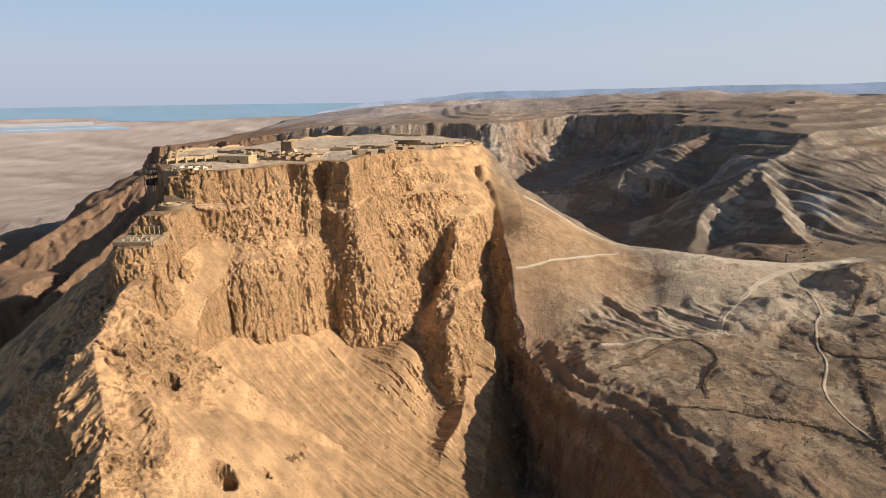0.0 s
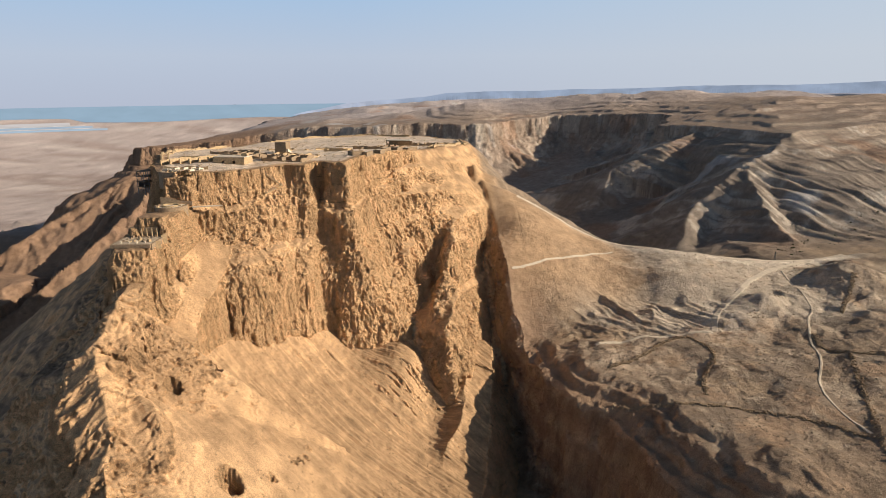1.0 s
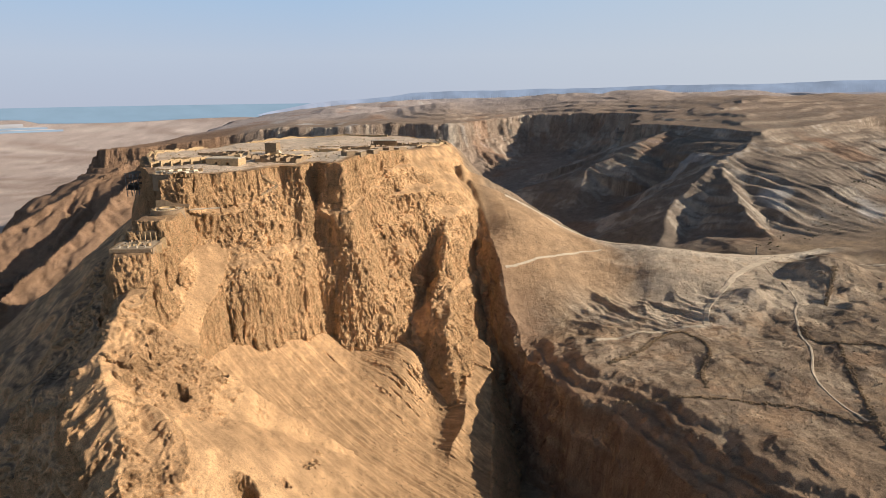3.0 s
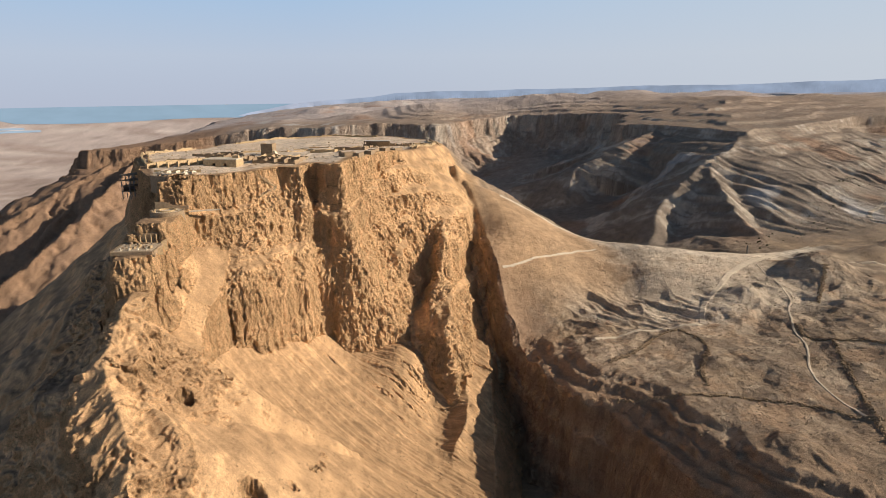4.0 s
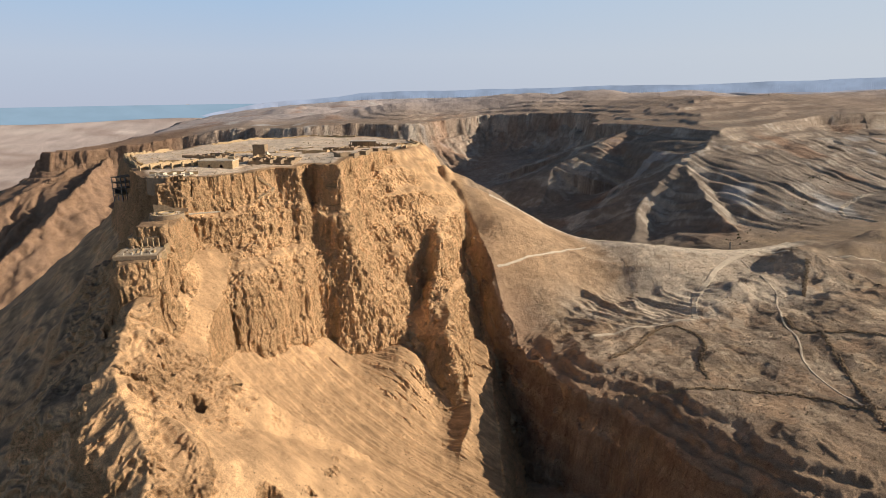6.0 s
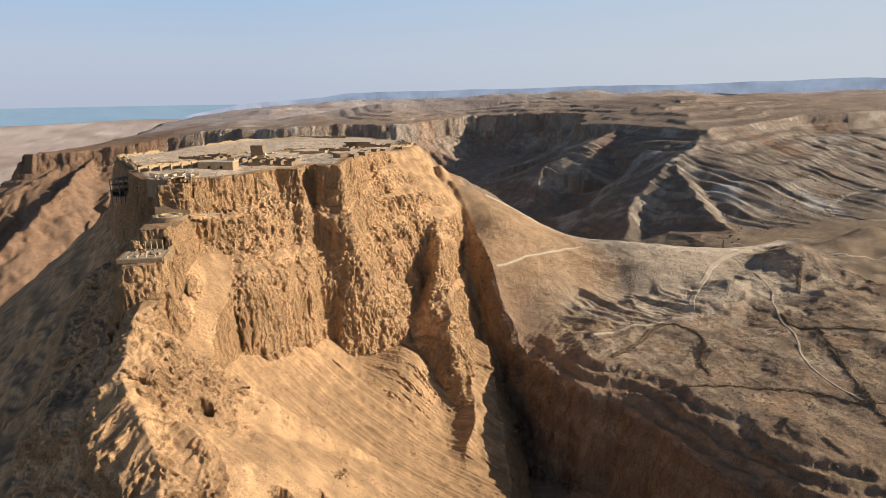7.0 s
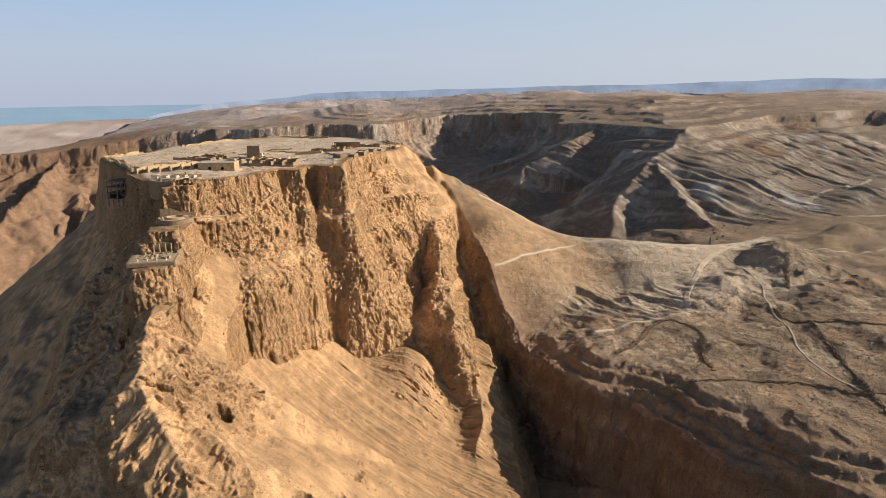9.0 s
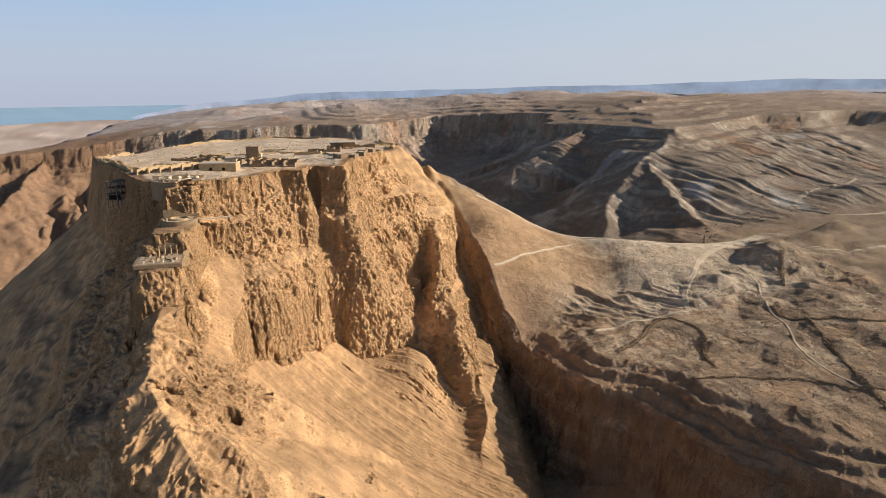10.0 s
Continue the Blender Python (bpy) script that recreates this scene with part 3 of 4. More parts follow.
def terrain(name, pieces, mat):
    co, quads, cols, base = [], [], [], 0
    for v, q, c in pieces:
        co.append(v), quads.append(q + base), cols.append(c)
        base += len(v)
    co, quads, cols = np.concatenate(co), np.concatenate(quads), np.concatenate(cols)
    me = bpy.data.meshes.new(name)
    me.vertices.add(len(co))
    me.vertices.foreach_set("co", co.astype(np.float32).ravel())
    me.loops.add(quads.size)
    me.loops.foreach_set("vertex_index", quads.astype(np.int32).ravel())
    me.polygons.add(len(quads))
    me.polygons.foreach_set("loop_start", np.arange(0, quads.size, 4, dtype=np.int32))
    me.polygons.foreach_set("use_smooth", np.ones(len(quads), bool))
    me.update(calc_edges=True)
    at = me.color_attributes.new("tint", "FLOAT_COLOR", "POINT")
    at.data.foreach_set("color", cols.astype(np.float32).ravel())
    me.materials.append(mat)
    return new(name, me)


def lines(a, b, step):
    return np.linspace(a, b, max(2, int(round((b - a) / step)) + 1))


def grown(a, b, step, rate):
    """Grid lines from a towards b whose spacing grows."""
    out, at, sign = [], a, 1 if b > a else -1
    while (b - at) * sign > step:
        at += sign * step
        step *= rate
        out.append(at)
    out.append(b)
    return out


FACE = (-200.0, 66.0, 205.0, 500.0)
FIELD = (66.0, 336.0, 150.0, 600.0)
TOP = (-275.0, 66.0, 500.0, 1000.0)
EAST = (-340.0, -200.0, 205.0, 500.0)
HILLS = (66.0, 900.0, 600.0, 1250.0)
WALL = (-900.0, 560.0, 1250.0, 1700.0)
FOOT = (-900.0, -340.0, 700.0, 1250.0)
HOLES = (FACE, FIELD, TOP, EAST, HILLS, WALL, FOOT)


def patch(rect, step, relief, follow=False):
    xa, xb, ya, yb = rect
    return sheet(lines(xa - step, xb + step, step), lines(ya - step, yb + step, step), None, 0.6, relief, follow)


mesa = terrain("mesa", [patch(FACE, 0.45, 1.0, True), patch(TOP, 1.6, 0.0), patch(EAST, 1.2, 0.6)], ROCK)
tagged(mesa, "flat-topped golden limestone mesa with fluted cliffs and scree", "mesa", kind="structure")
xs = np.array(sorted(set([-900.0, 560.0, 900.0] + grown(-340, -5000, 5, 1.025) + list(lines(-340, -200, 5)) + list(lines(-200, 66, 7)) + list(lines(66, 336, 6)) + [-275.0] + grown(336, 5000, 5, 1.02))))
ys = np.array(sorted(set([700.0, 1250.0, 1700.0] + grown(150, -3000, 6, 1.12) + list(lines(150, 205, 5)) + list(lines(205, 500, 6)) + list(lines(500, 600, 5)) + list(lines(600, 1000, 5)) + grown(1000, 5000, 5, 1.02))))


def open_ground(cx, cy):
    keep = np.ones(cx.shape, bool)
    for xa, xb, ya, yb in HOLES:
        keep &= ~((cx > xa) & (cx < xb) & (cy > ya) & (cy < yb))
    return keep & (np.hypot(cx, cy) < 4900)


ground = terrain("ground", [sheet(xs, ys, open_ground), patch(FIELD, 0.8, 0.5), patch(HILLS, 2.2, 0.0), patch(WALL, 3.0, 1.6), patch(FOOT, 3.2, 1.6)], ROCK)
tagged(ground, "stony grey-brown desert ground with wadis and badlands", "ground", kind="structure")


# ---- distance ----
def bearing(deg, r, z):
    """A place by its bearing, clockwise from +y."""
    a = radians(deg)
    return (r * math.sin(a), r * math.cos(a), z)


def range_of_hills(name, r, skyline, mat, seed, rough):
    """A far range: its skyline as (bearing, degrees above the horizon), with a sloping eroded front."""
    degs = np.arange(-14, 130, 0.12)
    bm = bmesh.new()
    rows = []
    for deg in degs:
        el = np.interp(deg, [k[0] for k in skyline], [k[1] for k in skyline])
        top = 300 + r * math.tan(radians(el))
        top += rough * float(fbm(np.array([deg]), np.array([0.0]), 9.0, 5, seed)[0])
        cut = float(ridged(np.array([deg]), np.array([0.5]), 2.2, 3, seed + 9)[0])
        low = top - 190
        rows.append([bm.verts.new(bearing(deg, r + 90, top - 4)), bm.verts.new(bearing(deg, r, top)),
                     bm.verts.new(bearing(deg, r - 40 + 8 * cut, top - 22)), bm.verts.new(bearing(deg, r - 150 + 60 * cut, top - 75)),
                     bm.verts.new(bearing(deg, r - 330 + 40 * cut, low))])
    for a, b in zip(rows[:-1], rows[1:]):
        for k in range(4):
            bm.faces.new((a[k], b[k], b[k + 1], a[k + 1]))
    bmesh.ops.recalc_face_normals(bm, faces=bm.faces)
    me = bpy.data.meshes.new(name)
    bm.to_mesh(me)
    bm.free()
    me.materials.append(mat)
    return tagged(new(name, me), "far hazy blue-grey desert mountain range", "mountains", kind="structure")


# distance haze put into base colour and emission, no real atmosphere
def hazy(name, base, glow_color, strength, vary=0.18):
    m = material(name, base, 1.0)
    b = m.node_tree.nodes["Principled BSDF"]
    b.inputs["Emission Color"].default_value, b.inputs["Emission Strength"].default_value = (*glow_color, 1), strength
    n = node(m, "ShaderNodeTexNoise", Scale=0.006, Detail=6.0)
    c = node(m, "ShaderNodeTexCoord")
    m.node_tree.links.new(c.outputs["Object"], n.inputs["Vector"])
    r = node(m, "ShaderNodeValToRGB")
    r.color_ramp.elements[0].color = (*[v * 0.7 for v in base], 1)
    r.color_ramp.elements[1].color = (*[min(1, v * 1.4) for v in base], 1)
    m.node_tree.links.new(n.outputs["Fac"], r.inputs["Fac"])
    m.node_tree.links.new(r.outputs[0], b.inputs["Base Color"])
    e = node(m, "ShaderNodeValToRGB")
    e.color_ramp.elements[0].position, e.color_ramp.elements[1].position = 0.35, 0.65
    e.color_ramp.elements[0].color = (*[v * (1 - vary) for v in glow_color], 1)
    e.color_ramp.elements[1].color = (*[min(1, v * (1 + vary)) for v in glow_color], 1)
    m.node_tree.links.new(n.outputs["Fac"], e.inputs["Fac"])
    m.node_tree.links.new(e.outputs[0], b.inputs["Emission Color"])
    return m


# far ranges glow faintly, with their haze painted on
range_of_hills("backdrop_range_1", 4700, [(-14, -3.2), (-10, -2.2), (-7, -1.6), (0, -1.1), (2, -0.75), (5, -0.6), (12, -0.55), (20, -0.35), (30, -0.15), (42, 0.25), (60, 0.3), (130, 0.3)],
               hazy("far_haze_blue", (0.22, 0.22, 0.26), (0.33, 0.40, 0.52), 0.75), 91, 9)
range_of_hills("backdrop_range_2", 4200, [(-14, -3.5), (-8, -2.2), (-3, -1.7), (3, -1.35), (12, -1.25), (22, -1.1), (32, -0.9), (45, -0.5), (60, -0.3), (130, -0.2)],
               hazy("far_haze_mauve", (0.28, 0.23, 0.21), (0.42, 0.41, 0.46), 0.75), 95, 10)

# glowing shell painted as the lower sky and haze over the horizon, thinning upwards
bm = bmesh.new()
ring = [[bm.verts.new(bearing(d, 4960, z)) for z in (-400, 1600)] for d in range(0, 360, 3)]
for a, b in zip(ring, ring[1:] + ring[:1]):
    bm.faces.new((a[0], b[0], b[1], a[1]))
me = bpy.data.meshes.new("backdrop_haze")
bm.to_mesh(me)
bm.free()
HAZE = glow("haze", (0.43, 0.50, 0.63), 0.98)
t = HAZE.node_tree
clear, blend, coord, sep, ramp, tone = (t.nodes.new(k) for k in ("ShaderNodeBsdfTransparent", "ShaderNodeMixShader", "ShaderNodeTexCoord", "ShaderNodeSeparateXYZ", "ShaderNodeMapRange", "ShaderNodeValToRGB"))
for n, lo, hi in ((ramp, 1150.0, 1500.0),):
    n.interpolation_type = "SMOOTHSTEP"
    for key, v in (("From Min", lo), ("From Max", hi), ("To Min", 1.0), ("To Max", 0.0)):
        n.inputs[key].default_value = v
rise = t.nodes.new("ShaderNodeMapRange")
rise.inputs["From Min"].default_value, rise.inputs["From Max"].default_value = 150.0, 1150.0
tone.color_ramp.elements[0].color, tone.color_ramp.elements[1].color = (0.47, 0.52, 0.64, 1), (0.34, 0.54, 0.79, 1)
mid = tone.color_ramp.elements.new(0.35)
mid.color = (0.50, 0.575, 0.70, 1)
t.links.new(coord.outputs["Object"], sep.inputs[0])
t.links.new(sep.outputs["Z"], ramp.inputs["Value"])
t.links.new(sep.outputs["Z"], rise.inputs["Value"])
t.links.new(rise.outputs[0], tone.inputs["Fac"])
# whiter towards the sun's side, painted into the shell's glow
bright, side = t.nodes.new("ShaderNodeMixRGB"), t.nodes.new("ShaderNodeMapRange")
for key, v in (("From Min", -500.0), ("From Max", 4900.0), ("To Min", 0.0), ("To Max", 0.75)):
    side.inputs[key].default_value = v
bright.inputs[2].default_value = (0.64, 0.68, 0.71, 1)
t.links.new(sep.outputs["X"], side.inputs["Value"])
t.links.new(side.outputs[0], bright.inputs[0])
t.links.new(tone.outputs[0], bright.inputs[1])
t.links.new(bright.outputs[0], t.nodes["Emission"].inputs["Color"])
t.links.new(ramp.outputs[0], blend.inputs[0])
t.links.new(clear.outputs[0], blend.inputs[1])
t.links.new(t.nodes["Emission"].outputs[0], blend.inputs[2])
t.links.new(blend.outputs[0], t.nodes["Material Output"].inputs["Surface"])
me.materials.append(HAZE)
haze = tagged(new("backdrop_haze", me), "glowing shell painted as pale blue haze and low sky", "haze", kind="structure")

# the salt lake, its haze put into emission over a dark base
bm = bmesh.new()
rows = []
for d in np.arange(-75, 8, 1.0):
    near = 4640 + 26 * math.sin(d * 0.35) + (60 if d < -27 else 0)
    row = []
    for r in np.linspace(near, 4930, 5):
        x, y, _ = bearing(d, r, 0)
        row.append(bm.verts.new((x, y, -200 + (r - 2600) ** 2 * 6.7e-5 * float(smooth(600, -600, x)) + 1.5)))
    rows.append(row)
for a, b in zip(rows[:-1], rows[1:]):
    for k in range(4):
        bm.faces.new((a[k], a[k + 1], b[k + 1], b[k]))
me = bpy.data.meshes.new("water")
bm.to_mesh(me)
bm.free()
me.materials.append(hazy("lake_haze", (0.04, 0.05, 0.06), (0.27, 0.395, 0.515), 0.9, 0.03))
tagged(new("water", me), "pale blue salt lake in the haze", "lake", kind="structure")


# evaporation pans on the plain before the lake, brightness and haze painted in as glow
for k, (d0, d1, ra, rb, col) in enumerate(((-60, -25.5, 4480, 4515, (0.33, 0.43, 0.53)), (-60, -26, 4520, 4530, (0.62, 0.60, 0.58)), (-60, -26.5, 4534, 4568, (0.33, 0.42, 0.52)),
                                           (-60, -27, 4572, 4580, (0.64, 0.62, 0.60)), (-60, -28, 4584, 4640, (0.50, 0.48, 0.48)))):
    bm = bmesh.new()
    rows = []
    for d in np.arange(d0, d1 + 0.01, 0.5):
        rows.append([bm.verts.new((x, y, -200 + (r - 2600) ** 2 * 6.7e-5 + 2.2)) for r in (ra, rb) for x, y, _ in (bearing(d, r, 0),)])
    for a, b in zip(rows[:-1], rows[1:]):
        bm.faces.new((a[0], a[1], b[1], b[0]))
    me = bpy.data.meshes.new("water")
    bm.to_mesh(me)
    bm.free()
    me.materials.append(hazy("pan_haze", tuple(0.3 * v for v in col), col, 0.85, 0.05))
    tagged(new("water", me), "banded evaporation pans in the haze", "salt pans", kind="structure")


# ---- things ----
def speckled(name, color, low=0.7, high=1.25, scale=0.8, rough=0.92):
    """Stone or plaster with mottled colour and fine relief."""
    m = material(name, color, rough)
    b, ln = m.node_tree.nodes["Principled BSDF"], m.node_tree.links.new
    c = node(m, "ShaderNodeTexCoord")
    n = node(m, "ShaderNodeTexNoise", Scale=scale, Detail=7.0, Roughness=0.7)
    ln(c.outputs["Object"], n.inputs["Vector"])
    r = node(m, "ShaderNodeValToRGB")
    r.color_ramp.elements[0].position, r.color_ramp.elements[1].position = 0.3, 0.7
    r.color_ramp.elements[0].color = (*[v * low for v in color], 1)
    r.color_ramp.elements[1].color = (*[min(0.9, v * high) for v in color], 1)
    ln(n.outputs["Fac"], r.inputs["Fac"])
    ln(r.outputs[0], b.inputs["Base Color"])
    bp = node(m, "ShaderNodeBump", Strength=0.6, Distance=0.3)
    ln(n.outputs["Fac"], bp.inputs["Height"])
    ln(bp.outputs[0], b.inputs["Normal"])
    return m


STONE = speckled("ruin_stone", (0.50, 0.37, 0.22))
DARKSTONE = speckled("weathered_stone", (0.33, 0.245, 0.16))
PLASTER = speckled("pale_plaster", (0.66, 0.58, 0.46), 0.8, 1.15)
OLDFLOOR = speckled("worn_plaster", (0.55, 0.45, 0.33), 0.55, 1.25, 0.5)
TRACK = speckled("dusty_track", (0.62, 0.53, 0.41), 0.8, 1.15, 0.4)
ROOFING = speckled("shelter_roof", (0.62, 0.60, 0.54), 0.85, 1.1, 0.5, 0.7)
STEEL = material("grey_steel", (0.25, 0.25, 0.26), 0.5, 0.8)
TIMBER = speckled("grey_timber", (0.22, 0.17, 0.12))
SCRUB = speckled("dry_scrub", (0.075, 0.08, 0.04), 0.6, 1.5, 1.5)


def part(name, bm, mat, parent=None, label=""):
    bmesh.ops.recalc_face_normals(bm, faces=bm.faces)
    me = bpy.data.meshes.new(name)
    bm.to_mesh(me)
    bm.free()
    me.materials.append(mat)
    ob = new(name, me)
    ob.parent = parent
    return tagged(ob, label)


def ground_at(x, y):
    return float(height(np.array([float(x)]), np.array([float(y)]))[0])


def block(bm, size, m, taper=0.0, jitter=0.0):
    """A box standing on z = 0 of the pose m."""
    sx, sy, sz = size
    made = []
    for k, z in ((1, 0), (1 - taper, sz)):
        for a, b in ((-1, -1), (1, -1), (1, 1), (-1, 1)):
            j = [random.uniform(-jitter, jitter) for _ in range(3)]
            made.append(bm.verts.new(m @ Vector((a * sx / 2 * k + j[0], b * sy / 2 * k + j[1], z + (j[2] if z else 0)))))
    for f in ((3, 2, 1, 0), (4, 5, 6, 7), (0, 1, 5, 4), (1, 2, 6, 5), (2, 3, 7, 6), (3, 0, 4, 7)):
        bm.faces.new([made[i] for i in f])


def rubble(line, thick, tall, sink=0.8, step=1.6, ragged=0.35, base=None):
    """A ragged ruined wall along a line of (x, y), its foot in the ground."""
    bm = bmesh.new()
    pts = []
    for (ax, ay), (bx, by) in zip(line[:-1], line[1:]):
        n = max(1, int(math.hypot(bx - ax, by - ay) / step))
        pts += [(ax + (bx - ax) * k / n, ay + (by - ay) * k / n) for k in range(n)]
    pts.append(line[-1])
    if base is None:
        zs = height(np.array([p[0] for p in pts], float), np.array([p[1] for p in pts], float))
    else:
        zs = [base] * len(pts)
    rows, lvl = [], 1.0
    for i, (x, y) in enumerate(pts):
        a, b = pts[max(0, i - 1)], pts[min(len(pts) - 1, i + 1)]
        dx, dy = b[0] - a[0], b[1] - a[1]
        n = math.hypot(dx, dy) or 1
        px, py = dy / n * thick / 2, -dx / n * thick / 2
        lvl = min(1.0, max(1 - 2 * ragged, lvl + random.uniform(-ragged, ragged)))
        z = float(zs[i])
        j = random.uniform(0.85, 1.15)
        rows.append([bm.verts.new((x + px * j, y + py * j, z - sink)), bm.verts.new((x + px * 0.8, y + py * 0.8, z + tall * lvl)),
                     bm.verts.new((x - px * 0.8, y - py * 0.8, z + tall * lvl * random.uniform(0.9, 1))), bm.verts.new((x - px * j, y - py * j, z - sink))])
    for a, b in zip(rows[:-1], rows[1:]):
        for k in range(3):
            bm.faces.new((a[k], b[k], b[k + 1], a[k + 1]))
    bm.faces.new(rows[0])
    bm.faces.new(rows[-1][::-1])
    return bm


def thing(name, x, y, label, category, group="", z=None):
    ob = new(name)
    ob.location = (x, y, ground_at(x, y) if z is None else z)
    ob.empty_display_size = 1
    bpy.context.view_layer.update()
    return tagged(ob, label, category, group)


def adopt(ob, parent):
    ob.parent = parent
    ob.matrix_parent_inverse = parent.matrix_world.inverted()
    return ob


def turned(x, y, z, deg):
    return pose(x, y, z, 0, 0, deg)


def rooms(name, cx, cy, wide, deep, deg, across, along_n, tall, label, mat=None, thick=0.9):
    """A block of roofless rooms: outer and cross walls, some broken down."""
    mat = mat or STONE
    ob = thing(name, cx, cy, label, "ruin")
    c, s_ = math.cos(radians(deg)), math.sin(radians(deg))

    def at(u, v):
        return (cx + u * c - v * s_, cy + u * s_ + v * c)
    for k in range(across + 1):
        u = -wide / 2 + wide * k / across
        adopt(part("wall", rubble([at(u, -deep / 2), at(u, deep / 2)], thick, tall * random.uniform(0.75, 1.05)), mat), ob)
    for k in range(along_n + 1):
        v = -deep / 2 + deep * k / along_n
        adopt(part("wall", rubble([at(-wide / 2, v), at(wide / 2, v)], thick, tall * random.uniform(0.7, 1.0)), mat), ob)
    return ob


def bathhouse(x, y, deg):
    """A walled hall with a flat pale roof and two dark doorways."""
    z = ground_at(x, y) - 0.4
    ob = thing("bathhouse", x, y, "restored stone bathhouse with a flat pale roof and two doorways", "building", z=z)
    m = turned(x, y, z, deg)
    w, d, h = 21.0, 11.0, 4.4
    bm = bmesh.new()
    for u, wide in ((-7.6, 5.8), (-0.2, 5.6), (7.4, 6.2)):
        block(bm, (wide, 0.8, h), m @ pose(u, -d / 2, 0))
    block(bm, (w, 0.8, h - 2.3), m @ pose(0, -d / 2 + 0.003, 2.3))
    adopt(part("front_wall", bm, STONE), ob)
    for name, size, p in (("back_wall", (w, 0.8, h), (0, d / 2)), ("side_wall", (0.8, d - 0.9, h), (-w / 2 + 0.4, 0)), ("side_wall", (0.8, d - 0.9, h), (w / 2 - 0.4, 0))):
        bm = bmesh.new()
        block(bm, size, m @ pose(*p, 0))
        adopt(part(name, bm, STONE), ob)
    bm = bmesh.new()
    block(bm, (w + 0.6, d + 0.6, 0.45), m @ pose(0, 0, h + 0.004), jitter=0.05)
    adopt(part("roof", bm, PLASTER, None, "flat pale plastered roof"), ob)
    bm = bmesh.new()
    block(bm, (4.0, 3.0, 1.6), m @ pose(7.5, 2, h + 0.46), 0.1)
    adopt(part("roof_turret", bm, STONE), ob)
    return ob


def tower(x, y, deg):
    z = ground_at(x, y) - 0.5
    ob = thing("watch_tower", x, y, "square stone watch tower, roofless and worn", "tower", z=z)
    m = turned(x, y, z, deg)
    w, h = 8.4, 8.0
    for k in range(4):
        bm = bmesh.new()
        r = m @ pose(0, 0, 0, 0, 0, 90 * k)
        block(bm, (w - 1.1 if k % 2 else w, 1.1, h - (1.2 if k == 2 else 0)), r @ pose(0, -w / 2 + 0.55, 0), 0.0, 0.06)
        adopt(part("wall", bm, DARKSTONE), ob)
    bm = bmesh.new()
    block(bm, (w - 2.3, w - 2.3, 0.4), m @ pose(0, 0, h - 2.2))
    adopt(part("floor_slab", bm, PLASTER), ob)
    bm = bmesh.new()
    for k in range(6):
        block(bm, (1.6, 1.1, 3.2 - 0.5 * k), m @ pose(w / 2 + 0.6, -3 + 1.1 * k, 0))
    adopt(part("stair", bm, PLASTER), ob)
    return ob


def half_round(cx, cy, r, z0, z1, thick, mat, a0=180, a1=360):
    bm = bmesh.new()
    rows = []
    for k in range(25):
        a = radians(a0 + (a1 - a0) * k / 24)
        c, s_ = math.cos(a), math.sin(a)
        rows.append([bm.verts.new((cx + c * q, cy + s_ * q, z)) for q, z in ((r + 0.4, z0), (r, z1 + random.uniform(-0.15, 0.1)), (r - thick, z1), (r - thick, z0))])
    for a, b in zip(rows[:-1], rows[1:]):
        for k in range(3):
            bm.faces.new((a[k], b[k], b[k + 1], a[k + 1]))
    bm.faces.new(rows[0])
    bm.faces.new(rows[-1][::-1])
    return bm


def slab(points, z, thick):
    bm = bmesh.new()
    top = [bm.verts.new((x, y, z)) for x, y in points]
    low = [bm.verts.new((x, y, z - thick)) for x, y in points]
    bm.faces.new(top)
    bm.faces.new(low[::-1])
    for i in range(len(top)):
        j = (i + 1) % len(top)
        bm.faces.new((top[i], low[i], low[j], top[j]))
    return bm


def column(bm, x, y, z, r, h):
    rings = [[bm.verts.new((x + math.cos(a) * q, y + math.sin(a) * q, z + k)) for a in np.linspace(0, 2 * math.pi, 10, endpoint=False)]
             for q, k in ((r * 1.25, 0), (r * 1.25, 0.2), (r, 0.25), (r * 0.9, h - 0.35), (r * 1.2, h - 0.2), (r * 1.25, h))]
    for a, b in zip(rings[:-1], rings[1:]):
        for i in range(10):
            bm.faces.new((a[i], a[(i + 1) % 10], b[(i + 1) % 10], b[i]))
    bm.faces.new(rings[-1])
    bm.faces.new(rings[0][::-1])


def upper_terrace():
    cx, cy, z, r = -153.0, 384.0, 251.2, 12.5
    ob = thing("palace_terrace", cx, cy, "half-round pale palace terrace on the cliff edge", "ruin", "palace terraces", z - 2)
    adopt(part("retaining_wall", half_round(cx, cy, r, z - 9, z + 0.5, 1.2, DARKSTONE), DARKSTONE), ob)
    pts = [(cx + (r - 1.3) * math.cos(radians(a)), cy + (r - 1.3) * math.sin(radians(a))) for a in range(180, 361, 9)] + [(cx + 13, cy + 6), (cx - 13, cy + 6)]
    adopt(part("floor", slab(pts, z, 2.5), OLDFLOOR, None, "pale worn plaster floor"), ob)
    adopt(part("inner_wall", half_round(cx, cy + 1, r - 5.5, z - 0.2, z + 1.1, 0.7, PLASTER), PLASTER), ob)
    for u in (-9, -4.5, 0.5, 5, 9.5):
        adopt(part("low_wall", rubble([(cx + u, cy + 1.5), (cx + u + 0.8, cy + 7)], 0.7, 1.6, base=z), PLASTER), ob)
    adopt(part("low_wall", rubble([(cx - 12, cy + 2.2), (cx + 12, cy + 2.6)], 0.7, 1.5, base=z), PLASTER), ob)
    adopt(part("low_wall", rubble([(cx - 13, cy + 7.5), (cx + 13, cy + 8)], 0.8, 2.0, base=z), STONE), ob)


